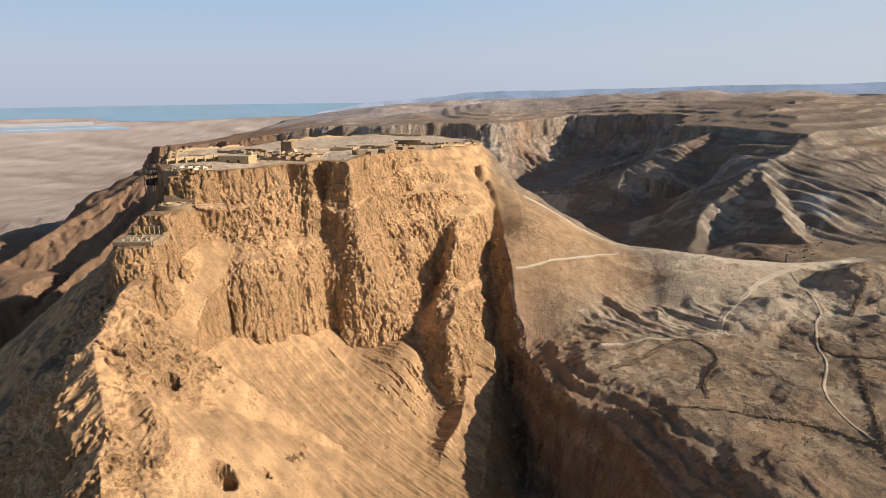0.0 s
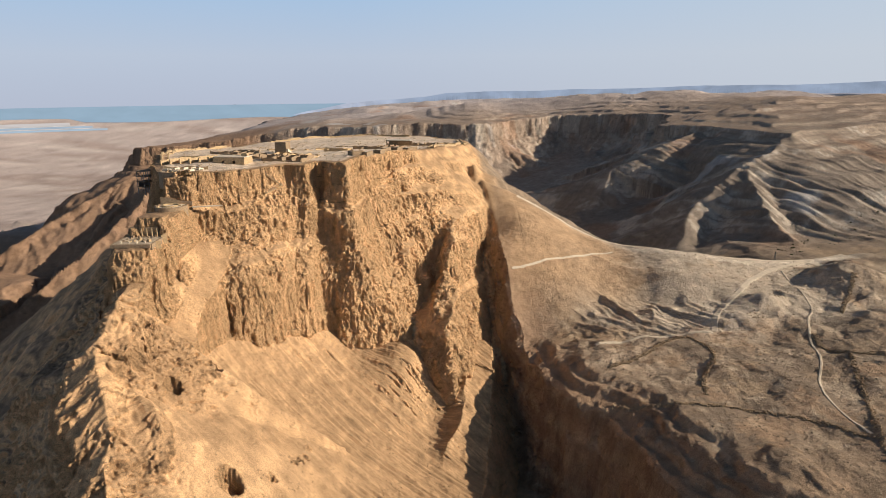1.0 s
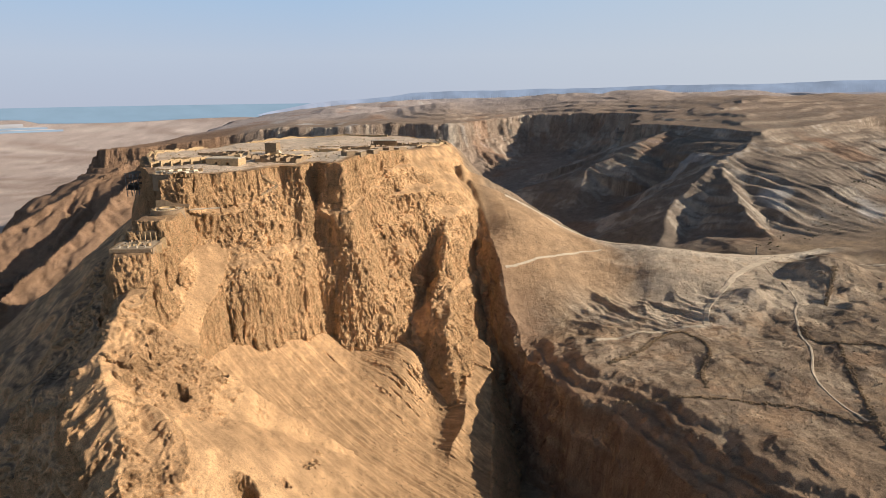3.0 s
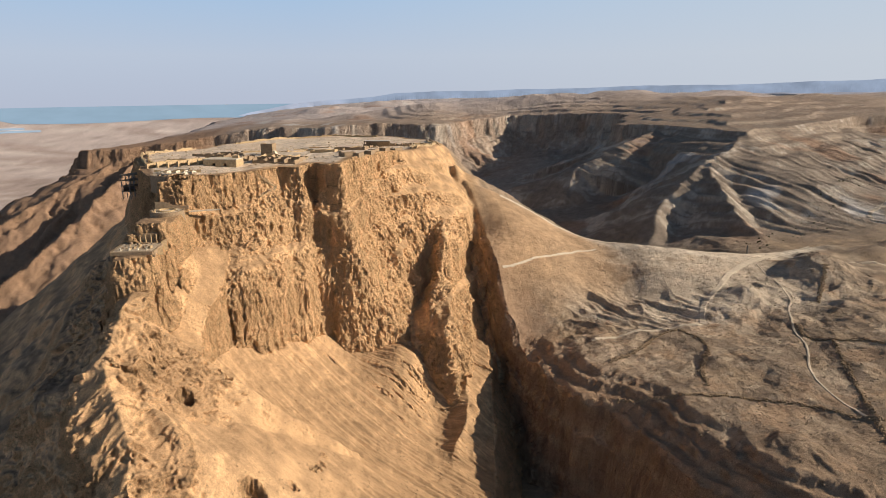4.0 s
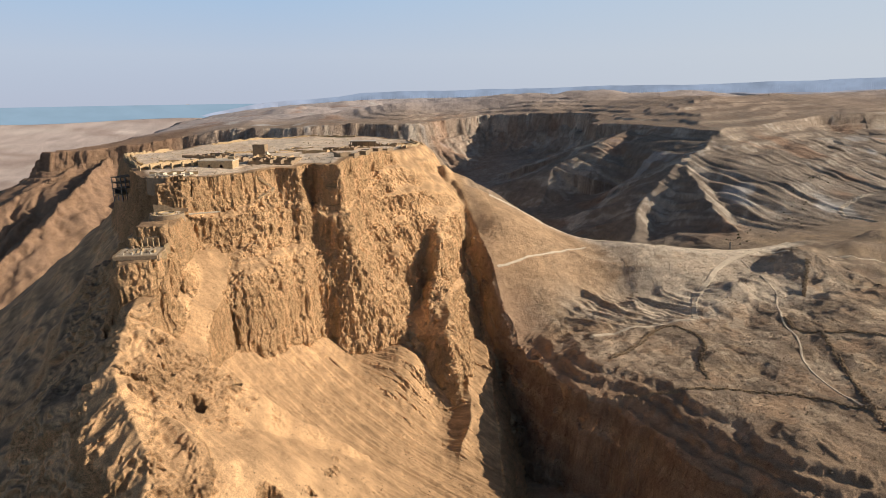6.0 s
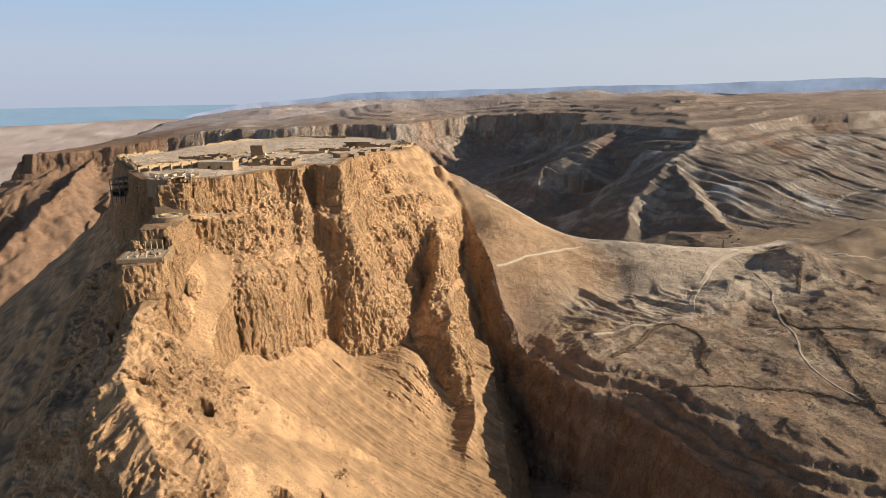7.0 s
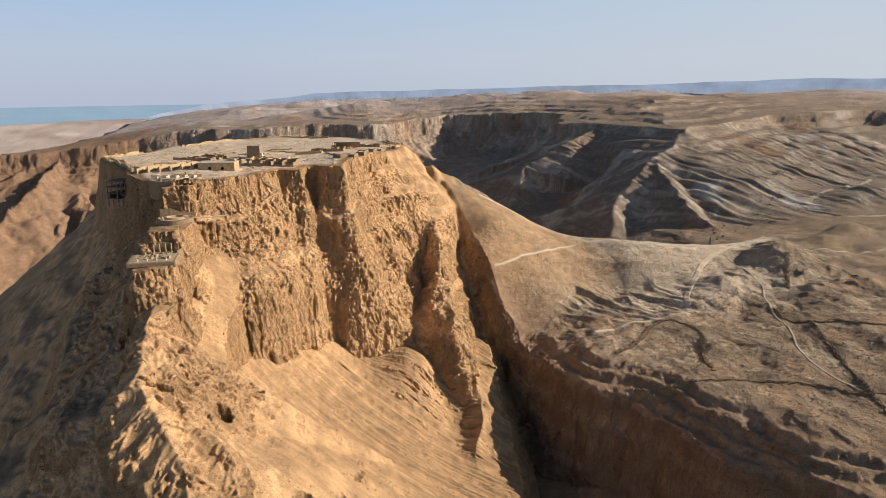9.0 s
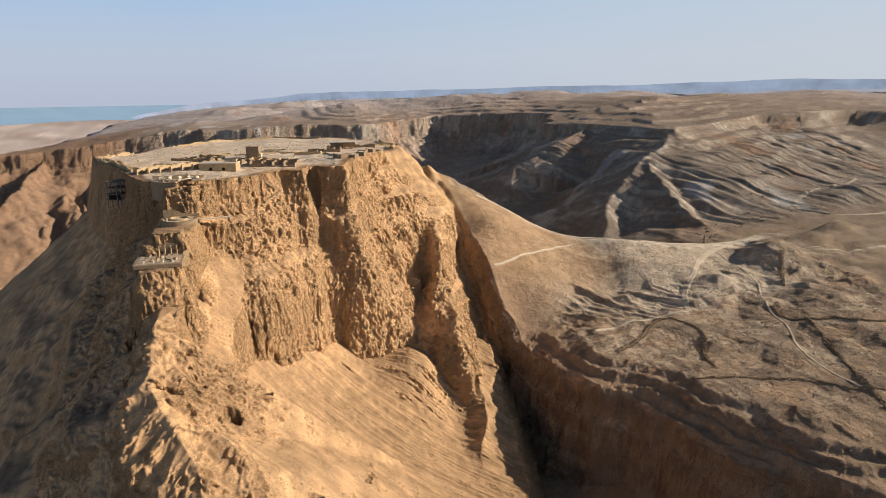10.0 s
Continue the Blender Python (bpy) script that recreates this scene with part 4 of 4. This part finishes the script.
def middle_terrace():
    cx, cy, z, r = -150.5, 356.0, 235.4, 8.5
    ob = thing("palace_terrace", cx, cy, "round palace terrace ruin on a cliff ledge", "ruin", "palace terraces", z - 2)
    adopt(part("retaining_wall", half_round(cx, cy, r, z - 12, z + 0.3, 1.0, DARKSTONE, 150, 390), DARKSTONE), ob)
    pts = [(cx + (r - 1.05) * math.cos(radians(a)), cy + (r - 1.05) * math.sin(radians(a))) for a in range(0, 360, 12)]
    adopt(part("floor", slab(pts, z, 1.5), PLASTER, None, "pale plaster floor"), ob)
    adopt(part("inner_ring", half_round(cx, cy, 4.6, z - 0.2, z + 0.8, 0.7, STONE, 0, 340), STONE), ob)
    adopt(part("back_wall", rubble([(cx - 8, cy + 7), (cx + 9, cy + 8)], 1.0, 4.0, base=z), DARKSTONE), ob)
    bm = bmesh.new()
    block(bm, (16, 1.6, 0.5), turned(cx + 17, cy + 9, z - 2.2, 14))
    adopt(part("ledge_walk", bm, PLASTER, None, "pale walkway along the ledge"), ob)


def lower_terrace():
    cx, cy, z = -156.5, 325.0, 223.6
    ob = thing("palace_terrace", cx, cy, "square lower palace terrace with columns and retaining walls", "ruin", "palace terraces", z - 2)
    pts = [(cx - 9, cy - 9), (cx + 9, cy - 9), (cx + 9, cy + 10), (cx - 9, cy + 10)]
    adopt(part("floor", slab(pts, z, 1.2), OLDFLOOR, None, "pale worn plaster floor"), ob)
    for name, size, p in (("retaining_wall", (19.5, 1.4, 1.7), (0, -9.6)), ("retaining_wall", (1.4, 18, 6), (-9.6, 0.2)), ("retaining_wall", (1.2, 18, 3), (9.5, 0.2))):
        bm = bmesh.new()
        block(bm, size, turned(cx + p[0], cy + p[1], z - size[2] - 0.1, 0), 0.0, 0.05)
        adopt(part(name, bm, DARKSTONE), ob)
    bm = bmesh.new()
    block(bm, (15, 1.2, 5), turned(cx - 0.5, cy + 9.4, z - 0.3, 0), 0.0, 0.08)
    adopt(part("back_wall", bm, DARKSTONE), ob)
    for k in range(6):
        bm = bmesh.new()
        column(bm, cx - 6.5 + 2.6 * k, cy + 7.6, z, 0.36, 4.2)
        adopt(part("column", bm, STONE), ob)
    for k in range(4):
        bm = bmesh.new()
        column(bm, cx - 6 + 4 * k, cy - 6.8, z, 0.42, random.choice((1.0, 2.2, 1.5)))
        adopt(part("column", bm, PLASTER), ob)
    for k, (u, v, h) in enumerate(((9, 6, 5), (9.5, -3, 3.0), (9, 9.5, 7.5))):
        adopt(part("pier", rubble([(cx + u, cy + v), (cx + u + 2.5, cy + v + 1.0)], 1.6, h, base=z - 3), STONE), ob)


def shelter(x, y, deg, w, d, h):
    z = ground_at(x, y)
    ob = thing("palace_shelter", x, y, "pale flat roof on posts over palace ruins", "shelter", z=z)
    m = turned(x, y, z, deg)
    bm = bmesh.new()
    block(bm, (w, d, 0.5), m @ pose(0, 0, h))
    adopt(part("roof", bm, ROOFING), ob)
    bm = bmesh.new()
    block(bm, (w + 0.2, 0.25, 0.9), m @ pose(0, -d / 2 - 0.13, h - 0.4))
    adopt(part("fascia", bm, TIMBER, None, "dark fascia board"), ob)
    for u in np.linspace(-w / 2 + 0.5, w / 2 - 0.5, 5):
        for v in (-d / 2 + 0.4, d / 2 - 0.4):
            bm = bmesh.new()
            block(bm, (0.4, 0.4, h + 0.3), m @ pose(float(u), v, -0.3))
            adopt(part("post", bm, TIMBER), ob)
    bm = bmesh.new()
    block(bm, (w - 1, 0.6, h - 0.2), m @ pose(0, d / 2 - 1.2, -0.3))
    adopt(part("back_wall", bm, DARKSTONE), ob)


def casemate(x, y, deg, w, d, h):
    z = ground_at(x, y)
    ob = thing("casemate_room", x, y, "small walled room of the rim wall, pale top", "ruin", "rooms along the rim wall", z)
    m = turned(x, y, z, deg)
    for name, size, p in (("wall", (w, 0.9, h + 0.8), (0, -d / 2)), ("wall", (w, 0.9, h + 0.6), (0, d / 2)), ("wall", (0.9, d - 1.0, h + 0.7), (-w / 2 + 0.45, 0)), ("wall", (0.9, d - 1.0, h + 0.5), (w / 2 - 0.45, 0))):
        bm = bmesh.new()
        block(bm, size, m @ pose(*p, -0.8), 0.0, 0.1)
        adopt(part(name, bm, DARKSTONE), ob)
    bm = bmesh.new()
    block(bm, (w - 1.0, d - 1.0, 0.3), m @ pose(0, 0, h - 0.5))
    adopt(part("roof", bm, PLASTER, None, "pale plaster roof"), ob)


def stairway(line, width):
    """A walkway of steps pinned to the cliff with a handrail."""
    x, y, z = line[0]
    ob = thing("cliff_stairway", x, y, "pale zigzag stairway with steel rail down the cliff", "stairs", z=z)
    for (a, b) in zip(line[:-1], line[1:]):
        va, vb = Vector(a), Vector(b)
        n = int((vb - va).length / 0.5)
        flat = Vector((vb.x - va.x, vb.y - va.y, 0))
        deg = math.degrees(math.atan2(flat.y, flat.x))
        bm = bmesh.new()
        for k in range(n):
            p = va.lerp(vb, (k + 0.5) / n)
            block(bm, (0.62, width, 0.7), turned(p.x, p.y, p.z - 0.5, deg))
        adopt(part("flight", bm, STONE), ob)
        side = Vector((-flat.y, flat.x, 0)).normalized() * (width / 2)
        bm = bmesh.new()
        for sgn in (-1, 1):
            for k in range(0, n + 1, 4):
                p = va.lerp(vb, k / n) + side * sgn
                block(bm, (0.1, 0.1, 1.2), turned(p.x, p.y, p.z - 0.1, deg))
            pa, pb = va + side * sgn + Vector((0, 0, 1.1)), vb + side * sgn + Vector((0, 0, 1.1))
            q = pb - pa
            block(bm, (0.1, 0.1, q.length), Matrix.Translation(pa) @ q.to_track_quat("Z", "Y").to_matrix().to_4x4())
        adopt(part("handrail", bm, STEEL), ob)


def lift_station(x, y, z, deg):
    """Steel frame of a lift landing under the rim, in shade."""
    ob = thing("lift_station", x, y, "dark steel scaffold of a cable lift landing below the rim", "station", z=z)
    m = turned(x, y, z, deg)
    w, d, h = 13.0, 7.0, 11.0
    for u in np.linspace(-w / 2, w / 2, 5):
        for v in (-d / 2, d / 2):
            bm = bmesh.new()
            block(bm, (0.4, 0.4, h + 4), m @ pose(float(u), v, -4))
            adopt(part("post", bm, STEEL), ob)
    for k in (0.5, 3.8, 7.2, 10.6):
        bm = bmesh.new()
        block(bm, (w + 1, d + 1, 0.35), m @ pose(0, 0, k))
        adopt(part("deck", bm, TIMBER), ob)
    bm = bmesh.new()
    block(bm, (1.6, 0.15, 1.6), m @ pose(1.0, -d / 2 - 0.35, 4.6))
    adopt(part("sign_board", bm, material("white_board", (0.8, 0.8, 0.8), 0.6), None, "small white board"), ob)
    bm = bmesh.new()
    block(bm, (w - 3, 0.3, 2.8), m @ pose(-1, d / 2 - 0.6, 0.9))
    adopt(part("back_panel", bm, STEEL), ob)


upper_terrace()
middle_terrace()
lower_terrace()
rnd = random.Random(9)
for cx, cy, z, n in ((-153, 382, 251.2, 26), (-150.5, 356, 235.4, 16), (-156, 326, 223.6, 30)):
    for k in range(n):
        bm = bmesh.new()
        w = rnd.uniform(0.5, 1.5)
        block(bm, (w, w * rnd.uniform(0.6, 1), w * rnd.uniform(0.4, 1.0)), turned(cx + rnd.uniform(-7, 7), cy + rnd.uniform(-6, 6), z - 0.05, rnd.uniform(0, 180)), 0.1, 0.1)
        tagged(part("fallen_block", bm, rnd.choice((STONE, STONE, DARKSTONE))), "fallen ashlar block lying on the terrace floor", "block", "fallen blocks on the terraces")
bathhouse(-133, 420, -11)
tower(-114, 482, -12)
stairway([(-111.0, 402.0, 248.2), (-99.9, 406.2, 239.0), (-108.9, 398.3, 235.0)], 1.6)
lift_station(-189, 424, 236, 58)

# storerooms: long parallel walls
store = thing("storerooms", -160, 430, "row of long parallel storeroom walls, roofless, golden stone", "ruin")
for k in range(7):
    x0, y0 = -178 + 6.0 * k, 416 + 0.4 * k
    adopt(part("wall", rubble([(x0, y0), (x0 + 6, y0 + 21)], 1.2, 3.4, ragged=0.12), STONE), store)
adopt(part("end_wall", rubble([(-172, 438), (-134, 441)], 1.1, 3.4, ragged=0.15), STONE), store)
rooms("storeroom_ruin", -136, 458, 34, 24, -11, 6, 2, 3.2, "roofless storeroom block with broken dark walls", DARKSTONE)
rooms("palace_ruin", -101, 436, 27, 22, -12, 4, 3, 3.4, "roofless stone rooms at the cliff edge", DARKSTONE)
rooms("palace_ruin", -101, 462, 30, 14, -10, 5, 1, 2.2, "low roofless stone rooms", STONE)
rooms("storeroom_ruin", -150, 486, 30, 18, -14, 5, 2, 2.4, "roofless storeroom block with broken dark walls", DARKSTONE)
rooms("house_ruin", -76, 500, 18, 12, -10, 3, 1, 2.0, "low ruined stone house", STONE)
rooms("house_ruin", -40, 610, 22, 12, -14, 4, 1, 2.4, "low ruined stone houses on the plateau", DARKSTONE)
rooms("house_ruin", -118, 560, 20, 12, -12, 3, 1, 1.8, "low ruined stone house", STONE)
rooms("gate_ruin", -56, 452, 11, 8, 30, 2, 1, 3.2, "ruined stone gatehouse on the rim", DARKSTONE)
rooms("house_ruin", -57, 572, 26, 16, -12, 4, 2, 3.0, "low ruined stone houses on the plateau", DARKSTONE)
rooms("house_ruin", -84, 545, 16, 10, -8, 2, 1, 1.6, "low ruined stone house", STONE)
rooms("west_palace_ruin", -22, 668, 46, 30, -10, 6, 3, 3.6, "broad ruined palace walls behind the court", DARKSTONE)
rooms("west_palace_ruin", 18, 712, 30, 20, 14, 5, 2, 2.6, "low ruined palace rooms", STONE)
rooms("house_ruin", -150, 640, 24, 14, 20, 3, 2, 1.6, "low ruined stone house", STONE)
rooms("house_ruin", -95, 720, 20, 14, -10, 3, 2, 1.8, "low ruined stone house", STONE)
shelter(-34, 640, -10, 24, 11, 5.0)
for k in range(6):
    u = k / 5
    casemate(-50 + 32 * u + 2 * math.sin(k * 2.1), 452 + 74 * u, 64 + 3 * math.sin(k), 8.5, 4.6, 2.4)
for line, label in (([(-183, 432), (-198, 470), (-212, 512), (-232, 575), (-246, 640), (-254, 720), (-250, 800)], "broken rim wall of tumbled golden stone"),
                    ([(-2, 560), (6, 610), (20, 660), (30, 710), (40, 770), (36, 840)], "ruined double wall along the cliff rim"),
                    ([(-30, 935), (-90, 965), (-150, 950), (-215, 880)], "broken far rim wall of tumbled stone")):
    ob = thing("rim_wall", line[0][0], line[0][1], label, "wall", "walls along the rim")
    adopt(part("outer_wall", rubble(line, 1.4, 2.6, ragged=0.3), STONE), ob)
    adopt(part("inner_wall", rubble([(x + (4.5 if x < -100 else -4.5), y) for x, y in line], 1.1, 1.9, ragged=0.35), STONE), ob)
for line in ([(-120, 500), (-96, 540), (-70, 600), (-52, 640)], [(-60, 470), (-70, 520), (-92, 590), (-110, 660)], [(-150, 500), (-138, 560), (-146, 620)], [(-30, 600), (-70, 612), (-110, 604)]):
    tagged(part("low_wall", rubble(line, 1.0, 0.9, ragged=0.4), STONE), "low tumbled stone wall on the plateau", "wall", "low walls on the plateau")


# ---- tracks and field walls ----
def track(line, wide, label):
    """A dusty track laid on the ground."""
    p = curve([(x, y) for x, y in line], 14)
    d = np.gradient(p, axis=0)
    n = np.stack([d[:, 1], -d[:, 0]], 1) / np.linalg.norm(d, axis=1)[:, None]
    bm = bmesh.new()
    rows = []
    wob = 1 + 0.25 * grad2(np.arange(len(p)) * 0.23, np.zeros(len(p)), 7)
    offs = np.linspace(-wide / 2, wide / 2, 7)
    for o in offs:
        q = p + n * (o * wob)[:, None]
        z = height(q[:, 0], q[:, 1]) + 0.32 - 0.3 * (abs(o) > wide / 2 - 0.01)
        rows.append([bm.verts.new((a, b, c)) for a, b, c in zip(q[:, 0], q[:, 1], z)])
    for a, b in zip(rows[:-1], rows[1:]):
        for k in range(len(p) - 1):
            bm.faces.new((a[k], a[k + 1], b[k + 1], b[k]))
    return tagged(part("path", bm, TRACK), label, "path", kind="structure")


track([(70, 551), (100, 543), (130, 531), (165, 514), (205, 499), (250, 494), (300, 503), (345, 515)], 6.0, "pale dusty road along the ramp crest")
track([(304, 502), (252, 473), (217, 441), (192, 416), (179, 392)], 4.5, "pale dusty road down from the saddle")
track([(178, 391), (160, 393), (137, 391), (112, 386), (98, 383)], 3.0, "pale footpath across the badland foot")
track([(54, 458), (66, 463), (88, 476), (118, 493), (143, 506)], 1.7, "pale footpath across the ramp flank")
track([(270, 478), (259, 420), (245, 398), (230, 369), (222, 345), (203, 314), (199, 290), (201, 268)], 1.5, "narrow pale trail over the stony field")
track([(300, 499), (330, 478), (361, 467), (395, 462), (430, 459), (520, 452)], 4.0, "pale dusty road towards the wadi")
track([(485, 610), (493, 630), (515, 643), (546, 656), (588, 680), (630, 703), (707, 743)], 5.5, "pale dusty wadi road")
track([(487, 612), (500, 594), (520, 580), (559, 572), (640, 570)], 4.0, "pale dusty branch of the wadi road")


def stone_line(line, wide, label, seed):
    """A tumbled line of field stones."""
    rnd = random.Random(seed)
    p = curve([(x, y) for x, y in line], 30)
    bm = bmesh.new()
    for k in range(int(len(p) * 5)):
        u = rnd.random() * (len(p) - 1)
        i = int(u)
        q = p[i] + (p[i + 1] - p[i]) * (u - i)
        x, y = q[0] + rnd.gauss(0, wide / 3), q[1] + rnd.gauss(0, wide / 3)
        s_ = rnd.uniform(0.35, 0.95)
        block(bm, (s_ * 1.3, s_, s_ * 1.1), turned(x, y, 0, rnd.uniform(0, 180)), 0.25, 0.12 * s_)
    xy = np.array([v.co[:2] for v in bm.verts])
    z = height(xy[:, 0], xy[:, 1])
    for v, g in zip(bm.verts, z):
        v.co.z += g - 0.15
    return tagged(part("stone_wall", bm, DARKSTONE), label, "wall", "old camp walls in the field")


for k, line in enumerate(([(240, 346), (226, 316), (215, 291), (203, 266), (194, 240)], [(236, 376), (232, 360), (242, 347), (256, 340), (269, 328), (300, 320)],
                          [(305, 445), (292, 429), (271, 404)], [(99, 352), (115, 360), (129, 369), (140, 380), (160, 386), (163, 356), (147, 332), (140, 312)],
                          [(92, 318), (120, 306), (150, 300), (185, 282), (203, 266), (240, 252)])):
    stone_line(line, 2.0, "tumbled line of dark field stones", k)


# ---- loose stones and scrub ----
def scatter(name, count, area, size, mat, label, seed, keep=None, tall=0.8):
    """Many small lumps lying on the ground, as one object."""
    rnd = np.random.RandomState(seed)
    xa, xb, ya, yb = area
    x, y = rnd.uniform(xa, xb, count * 3), rnd.uniform(ya, yb, count * 3)
    ok = grad2(x / 18, y / 18, seed) + 0.6 * rnd.uniform(-1, 1, len(x)) > 0.1
    if keep is not None:
        ok &= keep(x, y)
    x, y = x[ok][:count], y[ok][:count]
    z = height(x, y)
    t = (1 + 5 ** 0.5) / 2
    ico = np.array([(-1, t, 0), (1, t, 0), (-1, -t, 0), (1, -t, 0), (0, -1, t), (0, 1, t), (0, -1, -t), (0, 1, -t), (t, 0, -1), (t, 0, 1), (-t, 0, -1), (-t, 0, 1)]) / 1.9
    tri = np.array([(0, 11, 5), (0, 5, 1), (0, 1, 7), (0, 7, 10), (0, 10, 11), (1, 5, 9), (5, 11, 4), (11, 10, 2), (10, 7, 6), (7, 1, 8),
                    (3, 9, 4), (3, 4, 2), (3, 2, 6), (3, 6, 8), (3, 8, 9), (4, 9, 5), (2, 4, 11), (6, 2, 10), (8, 6, 7), (9, 8, 1)])
    s_ = size[0] + (size[1] - size[0]) * rnd.rand(len(x)) ** 3
    v = ico[None] * (s_[:, None, None] * rnd.uniform(0.6, 1.25, (len(x), 12, 1)))
    v[..., 2] *= tall
    v += np.stack([x, y, z + s_ * 0.15], -1)[:, None, :]
    f = tri[None] + (np.arange(len(x)) * 12)[:, None, None]
    me = bpy.data.meshes.new(name)
    me.from_pydata(v.reshape(-1, 3).tolist(), [], f.reshape(-1, 3).tolist())
    me.materials.append(mat)
    return tagged(new(name, me), label, name.replace("_", " "), kind="stuff")


WADI = [(325, 572), (370, 590), (420, 618), (462, 655), (505, 690), (570, 740)]
FIELDSTONE = speckled("field_stone", (0.34, 0.27, 0.19), 0.6, 1.4)
BOULDER = speckled("boulder_stone", (0.42, 0.30, 0.18), 0.6, 1.3)
scatter("loose_stones", 6000, (-150, 40, 215, 400), (0.1, 0.5), BOULDER, "loose golden stones on the scree", 3)
scatter("field_stones", 9000, (60, 336, 170, 500), (0.12, 0.62), FIELDSTONE, "loose dark stones on the field", 4, lambda x, y: x > 60 + (500 - y) * 0.2)
scatter("plateau_stones", 2200, (-240, 30, 400, 900), (0.2, 0.9), STONE, "tumbled building stones on the plateau", 5, lambda x, y: outside(x, y, RIM)[0] < -6)
scatter("dry_shrubs", 1500, (320, 640, 540, 780), (0.35, 1.3), SCRUB, "dark green desert shrubs along the wadi", 6, lambda x, y: along(x, y, WADI)[0] < 13)


def mast(x, y, h):
    """A thin lattice mast with three legs and cross bars."""
    z = ground_at(x, y)
    ob = thing("lattice_mast", x, y, "thin dark steel lattice mast beside the road", "mast", z=z)
    tops = []
    for k in range(3):
        a = radians(120 * k)
        foot, top = Vector((x + 1.0 * math.cos(a), y + 1.0 * math.sin(a), z - 0.4)), Vector((x + 0.3 * math.cos(a), y + 0.3 * math.sin(a), z + h))
        tops.append((foot, top))
        bm = bmesh.new()
        q = top - foot
        block(bm, (0.28, 0.28, q.length), Matrix.Translation(foot) @ q.to_track_quat("Z", "Y").to_matrix().to_4x4())
        adopt(part("leg", bm, STEEL), ob)
    bm = bmesh.new()
    for i in range(3):
        for k in range(8):
            p, q = tops[i][0].lerp(tops[i][1], k / 8), tops[(i + 1) % 3][0].lerp(tops[(i + 1) % 3][1], (k + 1) / 8)
            block(bm, (0.15, 0.15, (q - p).length), Matrix.Translation(p) @ (q - p).to_track_quat("Z", "Y").to_matrix().to_4x4())
    adopt(part("bracing", bm, STEEL), ob)


mast(288, 522, 9.0)
